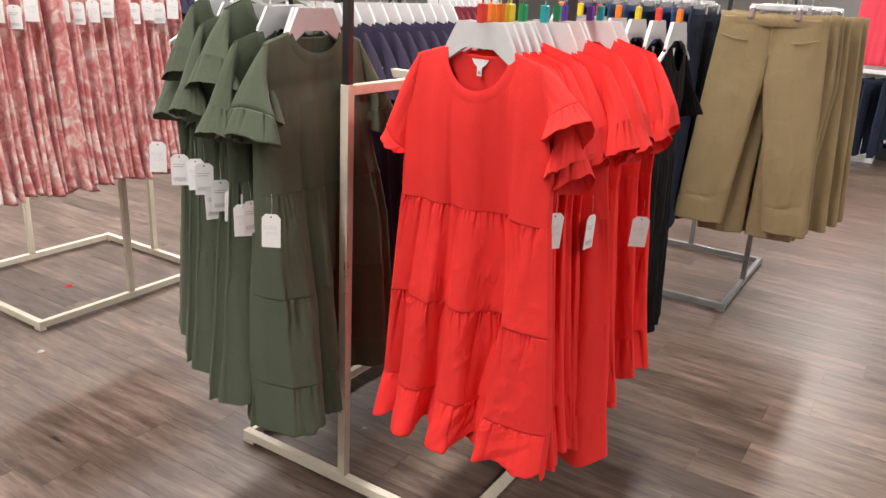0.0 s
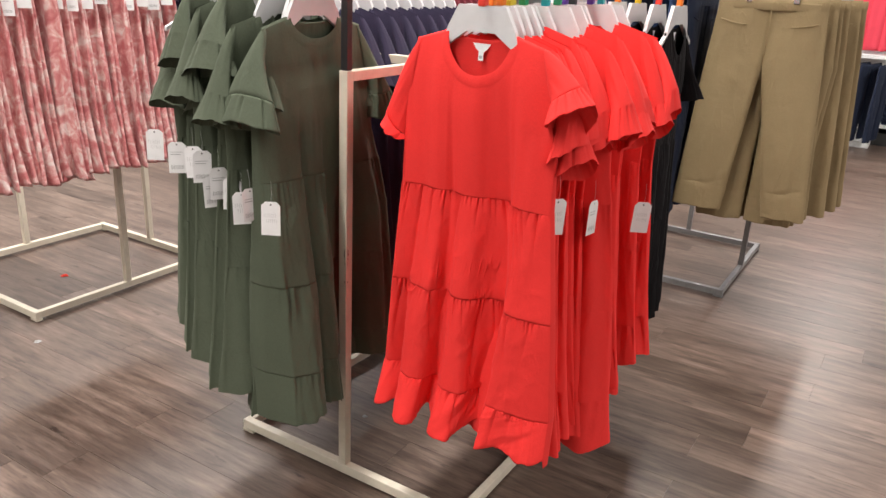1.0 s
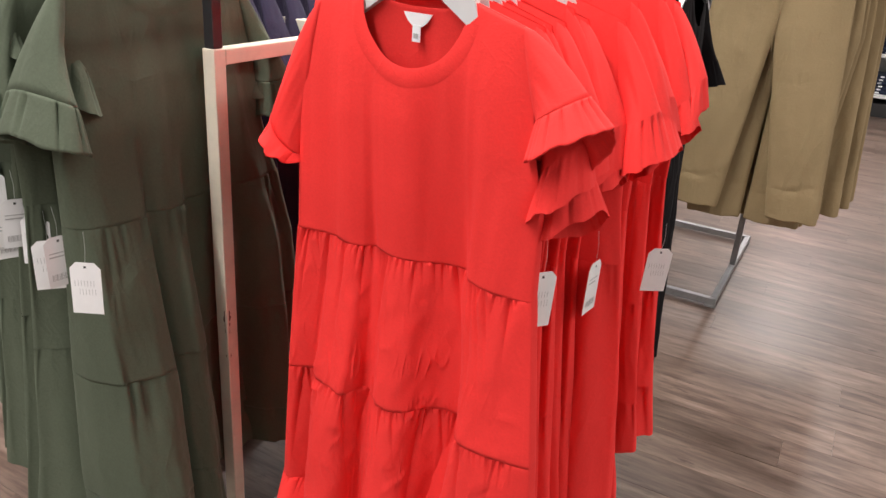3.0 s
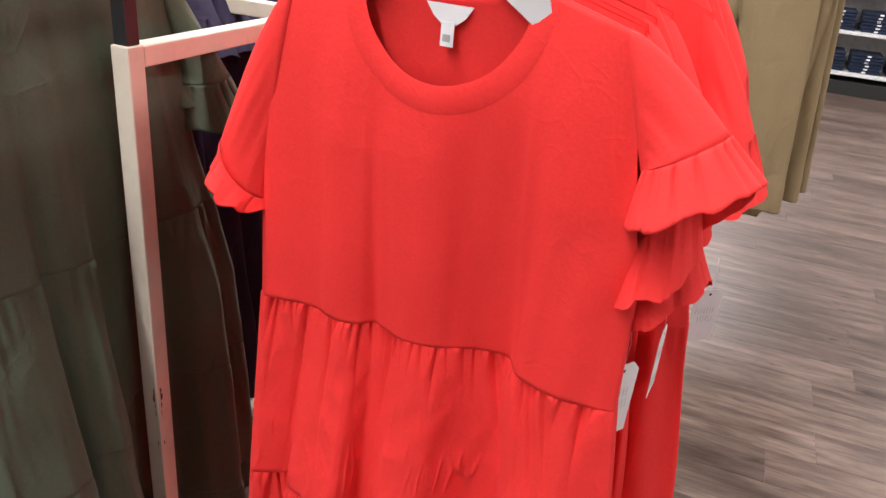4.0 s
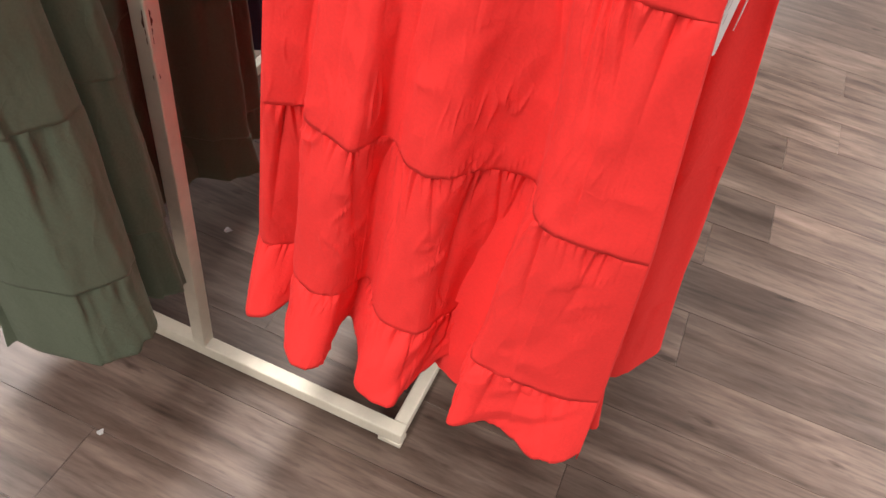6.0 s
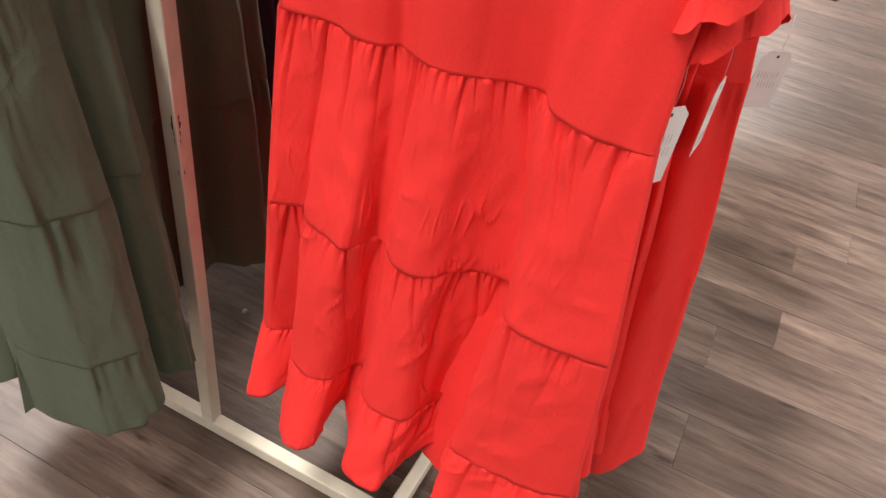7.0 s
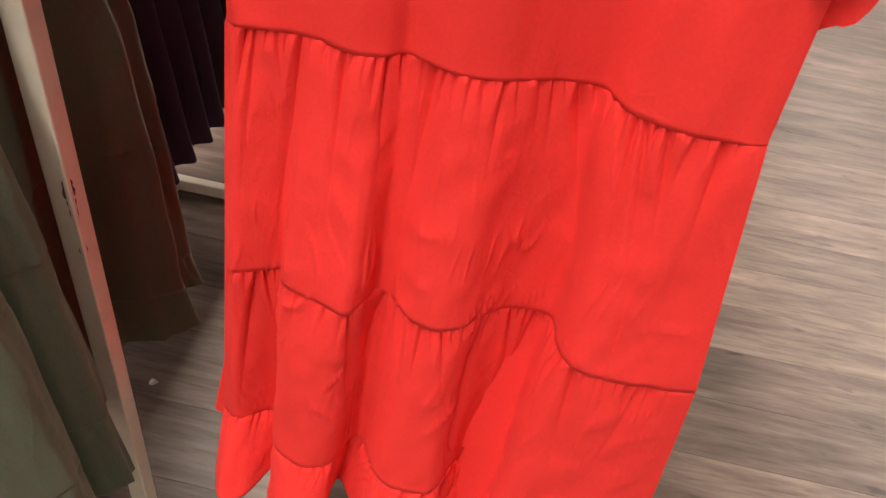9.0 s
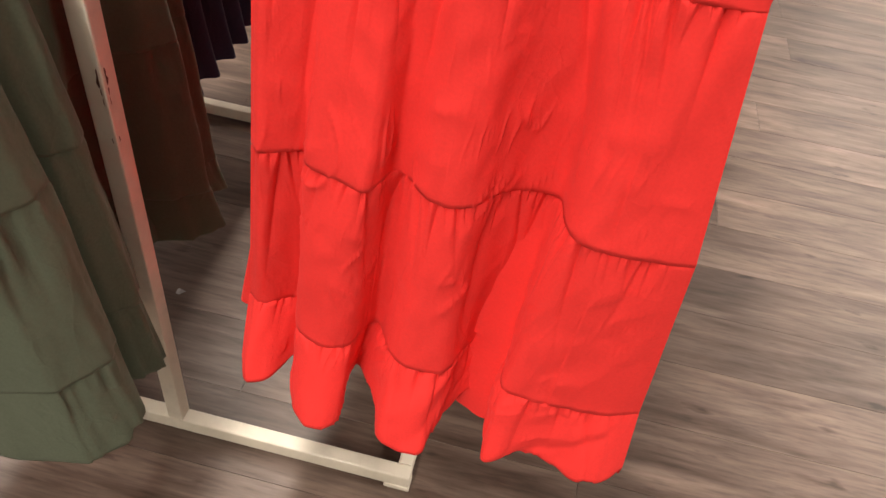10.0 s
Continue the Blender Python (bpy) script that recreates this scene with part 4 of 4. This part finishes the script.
# ---- pants and jeans ----
def pants(name, mat, seed, length=0.90, legs=((0.07, 0.28), (0.11, 0.28)), cols=40):
    """Straight cropped pants hung by the waistband: two legs joined above the crotch, hem cuffs, pocket welts, fly."""
    e = empty(name, Matrix())
    top, crotch, low = 1.345, 1.09, 1.345 - length
    for side in (-1, 1):
        def ring(z, grow=0.0):
            f = max(0, (crotch - z) / (crotch - low))
            inner = legs[0 if side < 0 else 1][0] * f
            outer = straight(z, [(low, legs[0 if side < 0 else 1][1]), (crotch, 0.232), (1.15, 0.226), (top, 0.208)])
            c, w = (inner + outer) / 2, (outer - inner) / 2 + grow
            out = []
            for i in range(cols):
                a = 2 * math.pi * i / cols
                xi = math.cos(a)
                d = 0.022 + 0.004 * math.sin(z * 9)
                y = -d * math.sin(a) * (1 if abs(math.sin(a)) > 0.2 else 0.9)
                y -= 0.008 * n2(xi * 3 + side, z * 5, seed) + 0.002 * n2(xi * 5 + z * 8 * side, z * 20, seed + 1)
                y -= 0.006 * math.exp(-((xi - 0.1) / 0.16) ** 2) * (1 if math.sin(a) > 0 else -1) * min(1, max(0, (1.1 - z) / 0.3))
                for zc, dep in ((0.945, 0.0014), (low + 0.118, 0.0035)):
                    y += dep * math.sin(a) * math.exp(-((z - zc - 0.012 * n1(xi * 2, seed + 8) - 0.02 * xi * side) / 0.008) ** 2)
                out.append((side * (c + w * xi), y - grow * math.sin(a), z + 0.006 * n1(xi * 2, seed + 3) * f))
            return out
        v, f = loft([ring(top - (top - low) * r / 130) for r in range(131)])
        leg = put("leg", link_mesh("leg", v, f, mat), e)
        s = leg.modifiers.new("thickness", "SOLIDIFY")
        s.thickness, s.offset = 0.002, 0
        v, f = loft([ring(low + 0.115 - 0.111 * r / 8, 0.003 if r else 0.0005) for r in range(9)])
        put("cuff", link_mesh("cuff", v, f, mat), leg)
        pts = [(side * (0.085 + 0.105 * k / 8), -0.0265 + 0.004 * (k / 8) ** 2, 1.268 - 0.030 * math.sin(math.pi * 0.5 * (1 - k / 8)) * 0.6) for k in range(9)]
        put("pocket_welt", link_mesh("pocket_welt", *rod(pts, 0.0022, 6), mat), leg)
    rings = []
    for z, g in ((1.36, 0.0), (1.358, 0.003), (1.34, 0.004), (1.318, 0.004), (1.314, 0.002)):
        rings.append([((0.208 + g) * math.cos(a), -(0.021 + g) * math.sin(a), z + 0.004 * math.cos(2 * a)) for a in np.linspace(0, 2 * math.pi, 49)[:-1]])
    v, f = loft(rings)
    put("waistband", link_mesh("waistband", v, f, mat), e)
    put("fly_seam", link_mesh("fly_seam", *rod([(0.003 * math.sin(k), -0.0245, 1.31 - 0.04 * k) for k in range(8)], 0.0018, 6), mat), e)
    return e


def clip_hanger(m):
    e = empty("clip_hanger", m)
    tagged(e, "frosted plastic clip hanger holding a waistband", "hanger", group="garment hangers")
    part("bar", box((-0.10, -0.006, 1.372), (0.10, 0.006, 1.395), 0.004), FROST, e)
    put("hook", link_mesh("hook", *rod([(0, 0, 1.39), (0, 0, 1.43)] + [(0.02 * math.cos(a), 0, 1.455 + 0.028 * math.sin(a)) for a in np.linspace(-1.4, 3.2, 10)], 0.0022, 6), CHROME), e)
    for x in (-0.09, 0.09):
        part("clip", box((x - 0.012, -0.029, 1.338), (x + 0.012, 0.029, 1.385), 0.004), CHROME, e)
    return e


kh = pants("cropped_pants", KHAKI, 31, 0.90)
kh.matrix_basis = RIGHT @ pose(0.40, -0.09, 0, 0, 0, 4)
tagged(kh, "khaki tan cotton cropped pants with turned cuffs on a clip hanger", "pants", group="khaki pants on the rack")
clip_hanger(kh.matrix_basis.copy())
kh2 = pants("cropped_pants", KHAKI, 35, 0.95, legs=((0.02, 0.21), (0.0, 0.19)))
tagged(kh2, "khaki tan cropped pants hanging behind others", "pants", group="khaki pants on the rack")
for i, (v, turn, du) in enumerate(((-0.02, 5, 0.03), (0.02, -2, 0.0), (0.05, 3, 0.04), (0.10, 0, 0.06), (0.16, -3, 0.05), (0.22, 2, 0.09), (0.29, 0, 0.08), (0.36, 1, 0.10))):
    m = RIGHT @ pose(0.40 + du, v, 0.012 * n1(i * 2.1, 2), 0, 0, turn)
    if i == 0:
        kh2.matrix_basis = m
    else:
        copy_thing(kh2 if i % 2 == 0 else kh, m)
    clip_hanger(m)

jean = pants("blue_jeans", DENIM, 41, 0.95, legs=((0.03, 0.20), (0.03, 0.21)))
tagged(jean, "blue denim jeans hanging by the waistband", "jeans", group="jeans on the rack")
jean_dark = pants("blue_jeans", DARK_DENIM, 44, 0.95, legs=((0.03, 0.20), (0.03, 0.21)))
tagged(jean_dark, "dark indigo jeans hanging by the waistband", "jeans", group="jeans on the rack")
for i in range(9):
    m = RIGHT @ pose(0.10 - 0.075 * i, -0.013, 0, 0, 0, 90 + 5 * n1(i * 1.9, 4))
    src = jean_dark if i % 3 == 0 else jean
    if i in (0, 1):
        src.matrix_basis = m
    else:
        copy_thing(src, m)
    clip_hanger(m)


# ---- pink skirts ----
def skirt(seed, cols=72):
    e = empty("midi_skirt", Matrix())
    phase = seed * 1.3
    rings = []
    for r in range(31):
        f = r / 30
        z = 1.34 + (0.625 - 1.34) * f
        w = 0.155 + 0.055 * f
        ring = []
        for i in range(cols):
            a = 2 * math.pi * i / cols
            fold = math.sin(a * 9 + phase + 1.5 * math.sin(a * 2 + seed)) * (0.006 + 0.016 * f + 0.014 * f ** 4 + 0.012 * f ** 14)
            x = (w + fold * 0.8) * math.cos(a) + 0.012 * f * n1(z * 5, seed)
            y = -(0.016 + 0.028 * f + fold) * math.sin(a) + 0.01 * f * n1(a * 2, seed + 2)
            ring.append((x, y, z + f ** 6 * 0.018 * n1(a * 2.2, seed + 1)))
        rings.append(ring)
    # short turned hem
    rings.append([(x * 1.02, y * 1.12, z - 0.012) for x, y, z in rings[-1]])
    v, fc = loft(rings)
    ob = put("panel", link_mesh("panel", v, [q[::-1] for q in fc], PINK), e)
    s = ob.modifiers.new("thickness", "SOLIDIFY")
    s.thickness, s.offset = 0.0016, 0
    rings = [[((0.157 + g) * math.cos(a), -(0.018 + g) * math.sin(a), z) for a in np.linspace(0, 2 * math.pi, 41)[:-1]] for z, g in ((1.365, 0), (1.362, 0.003), (1.335, 0.003), (1.33, 0))]
    v, fc = loft(rings)
    put("waistband", link_mesh("waistband", v, [q[::-1] for q in fc], PINK), e)
    tagged(e, "pink and white tie-dye satin midi skirt on a rack", "skirt", group="pink skirts on the rack")
    return e


kinds = [skirt(51), skirt(57), skirt(63)]
for i in range(15):
    v = -0.19 + 0.058 * i
    m = LEFT @ pose(0.39 + 0.02 * n1(i * 1.7, 7), v, 0.015 * n1(i * 2.9, 9), 0, 2.0 * n1(i * 1.1, 3), 5 * n1(i * 3.7, 1))
    if i < 3:
        kinds[i].matrix_basis = m
    else:
        copy_thing(kinds[i % 3], m)
    clip_hanger(m)
    if i % 5 != 4:
        price_tag(LEFT @ pose(0.39 + 0.178 + 0.015 * n1(i * 4.1, 2), v + 0.01, 1.285 + 0.03 * n1(i * 3.3, 4), 0, 0, 55 + 25 * n1(i * 1.3, 6)), back=i % 2 == 0, on="skirt")

# ---- price tags on the main rack ----
for u, v, z, turn, back in ((0.004, -0.285, 0.890, 28, False), (-0.085, -0.262, 0.900, 80, True), (-0.112, -0.262, 0.886, 48, False), (-0.160, -0.245, 0.908, 30, False),
                            (-0.205, -0.245, 0.926, 62, True), (-0.226, -0.25, 0.903, 66, True), (-0.255, -0.25, 0.960, 58, True), (-0.287, -0.25, 0.966, 30, False),
                            (-0.345, -0.25, 0.968, 40, True), (-0.426, -0.25, 0.988, 30, False)):
    price_tag(RACK @ pose(u, v, z, -4, 8 * n1(u * 40, 3), turn), back)
for u, v, z, turn, back in ((0.607, -0.073, 0.968, 58, False), (0.630, 0.076, 0.936, 86, True), (0.672, 0.307, 0.889, 40, False)):
    price_tag(RACK @ pose(u, v, z, 0, 3, turn), back)

# ---- far fixtures ----
def shelf_unit(m):
    e = empty("shelf_unit", m)
    tagged(e, "white metal store shelf unit with black kickboard", "shelf unit")
    part("back_panel", box((0, 0.44, 0), (2.4, 0.47, 1.9), 0.003), SHELF_WHITE, e)
    part("kickboard", box((0, 0.02, 0), (2.4, 0.44, 0.12), 0.003), KICK, e)
    for x in (0.0, 2.37):
        part("side_panel", box((x, 0.0, 0.12), (x + 0.03, 0.44, 1.9), 0.003), SHELF_WHITE, e)
    for z in (0.20, 0.55, 0.90, 1.25):
        part("shelf", box((0.03, 0.0, z - 0.03), (2.37, 0.44, z), 0.003), SHELF_WHITE, e)
    return e


UNIT = RACK @ pose(0.80, 7.05, 0)
shelf_unit(UNIT)


def folded_stack(m, mat, count, label):
    e = empty("folded_jeans", m)
    tagged(e, label, "jeans", group="folded jeans on shelves")
    for k in range(count):
        b = box((-0.13, -0.15, 0.028 * k), (0.13, 0.15, 0.028 * k + 0.027), 0.011, 3)
        for v in b.verts:
            v.co.x += 0.008 * n1(k * 3.1, 5)
            v.co.y += 0.008 * n1(k * 2.3, 6)
        ob = part("garment", b, mat, e)
        part("size_sticker", box((-0.02 + 0.006 * (k % 3), -0.1535, 0.028 * k + 0.006), (0.012 + 0.006 * (k % 3), -0.151, 0.028 * k + 0.020), 0), LABEL_WHITE, ob)
    return e


for z in (0.20, 0.55, 0.90):
    for k in range(7):
        folded_stack(UNIT @ pose(0.19 + 0.31 * k, 0.20, z), DARK_DENIM if z < 0.9 or k else ROSE, 8 - (k * 3 + int(z * 10)) % 3, "folded dark denim jeans stacked on a white shelf")

# denim and rose garments hanging at the end of the shelf run
END = RACK @ pose(0.52, 6.75, 0)
e = empty("display_stand", END)
tagged(e, "white metal display stand with a shelf at waist height", "display stand")
part("shelf", box((-0.05, -0.02, 0.83), (0.30, 0.30, 0.865), 0.003), SHELF_WHITE, e)
part("upright", box((-0.05, 0.30, 0.0), (0.30, 0.33, 1.9), 0.003), SHELF_WHITE, e)
part("foot", box((-0.05, 0.06, 0.0), (0.30, 0.30, 0.06), 0.003), SHELF_WHITE, e)


def hung_cloth(name, mat, w, top, low, seed):
    rings = []
    for r in range(19):
        f = r / 18
        z = top + (low - top) * f
        rings.append([((w + 0.01 * f) * math.cos(a), -(0.03 + 0.012 * math.sin(a * 7 + seed) * f) * math.sin(a), z + 0.01 * f * n1(a * 2, seed)) for a in np.linspace(0, 2 * math.pi, 37)[:-1]])
    v, f = loft(rings)
    cap = [tuple(range(36)), tuple(18 * 36 + k for k in range(36))[::-1]]
    return link_mesh(name, v, [q[::-1] for q in f] + cap, mat)


for i, x in enumerate((0.0, 0.12, 0.24)):
    m = END @ pose(x + 0.06, -0.08 + 0.012 * i, -0.57, 0, 0, 62 + 9 * i)
    if i == 0:
        capri = pants("denim_capris", DARK_DENIM, 71, 0.68, legs=((0.03, 0.20), (0.03, 0.21)))
        tagged(capri, "dark blue denim capris hanging below a white shelf", "jeans", group="denim below the shelf")
        capri.matrix_basis = m
    else:
        copy_thing(capri, m)
    ob = put("rose_top", hung_cloth("rose_top", ROSE, 0.085, 1.62, 0.90, 75 + i), None, m=END @ pose(x, 0.08 + 0.01 * i, 0))
    tagged(ob, "rose red folded garment standing on a white shelf", "top", group="rose tops above the shelf")

# racks of dark garments further back
BACK_A = RACK @ pose(-1.95, 2.9, 0)
BACK_B = RACK @ pose(-4.75, 2.9, 0)
for base, src, lab in ((BACK_A, MAROON, "maroon"), (BACK_B, NAVY, "dark blue")):
    clothing_rack(base.copy(), IVORY, "ivory steel clothing rack with " + lab + " garments")
    d = dress("tiered_dress", src, BACK_FOLDS, 0.035, 0.02, 81, cols=60)
    tagged(d, lab + " tiered dress on a rack further back", "dress", group=lab + " dresses on the rack")
    for i in range(9):
        m = base @ pose(0.387, -0.12 + 0.08 * i, 0, 0, 0, 4 * n1(i * 2.2, 5))
        if i == 0:
            d.matrix_basis = m
        else:
            copy_thing(d, m)
        hanger(m)

# ---- litter on the floor ----
def scrap(name, m, mat, size, label):
    bm = bmesh.new()
    for i in range(9):
        bm.verts.new((size * n1(i * 1.3, 2), size * 0.7 * n1(i * 2.1, 3), abs(size * 0.35 * n1(i * 3.3, 4)) if i else 0))
    bmesh.ops.convex_hull(bm, input=list(bm.verts))
    low = min(v.co.z for v in bm.verts)
    for v in bm.verts:
        v.co.z -= low
    ob = part(name, bm, mat, None, label)
    ob.matrix_basis = m
    tagged(ob, label, "litter")


scrap("red_scrap", pose(-1.699, 3.283, 0, 0, 0, 20), SIZES["red"], 0.05, "small red plastic scrap lying on the floor")
scrap("paper_scrap", pose(-1.46, 2.648, 0, 0, 0, 60), CARD_GREY, 0.04, "small pale grey paper scrap lying on the floor")
scrap("paper_scrap", pose(-0.156, 2.306, 0, 0, 0, 10), CARD_GREY, 0.025, "tiny pale grey paper scrap lying on the floor")
scrap("paper_scrap", pose(-0.319, 1.839, 0, 0, 0, 80), CARD_GREY, 0.018, "tiny pale grey paper scrap lying on the floor")

# ---- floor planks ----
PW, PL, GAP = 0.152, 1.22, 0.0006


def plank_verts(x0, x1, y0, y1):
    c = 0.0004
    a, b = -0.004, 0.0
    v = [(x0, y0, a), (x1, y0, a), (x1, y1, a), (x0, y1, a), (x0, y0, b - c), (x1, y0, b - c), (x1, y1, b - c), (x0, y1, b - c),
         (x0 + c, y0 + c, b), (x1 - c, y0 + c, b), (x1 - c, y1 - c, b), (x0 + c, y1 - c, b)]
    f = [(8, 9, 10, 11)]
    for i in range(4):
        j = (i + 1) % 4
        f += [(i, j, 4 + j, 4 + i), (4 + i, 4 + j, 8 + j, 8 + i)]
    return v, f


pv, pf = plank_verts(-PL / 2 + GAP / 2, PL / 2 - GAP / 2, -PW / 2 + GAP / 2, PW / 2 - GAP / 2)
plank_mesh = link_mesh("plank", pv, pf, PLANK, False)
far_v, far_f, near = [], [], 0
for r in range(int(24 / PW)):
    y = -6.0 + PW * (r + 0.5)
    start = -9.0 + PL * ((r * 0.37 + 0.13 * (r % 3)) % 1.0)
    for k in range(-1, 16):
        x = start + PL * k
        if x + PL / 2 < -9.0 or x - PL / 2 > 9.0:
            continue
        if -2.6 < x < 2.6 and -0.8 < y < 3.9 and near < 300:
            near += 1
            put("plank", plank_mesh, slab, m=Matrix.Translation((x, y, 0)))
        else:
            v, f = plank_verts(max(-9, x - PL / 2 + GAP / 2), min(9, x + PL / 2 - GAP / 2), y - PW / 2 + GAP / 2, y + PW / 2 - GAP / 2)
            n = len(far_v)
            far_v += v
            far_f += [tuple(q + n for q in face) for face in f]
rest = put("far_planks", link_mesh("far_planks", far_v, far_f, PLANK_FAR, False), slab, "grey-brown vinyl planks further off")
tagged(rest, kind="stuff")
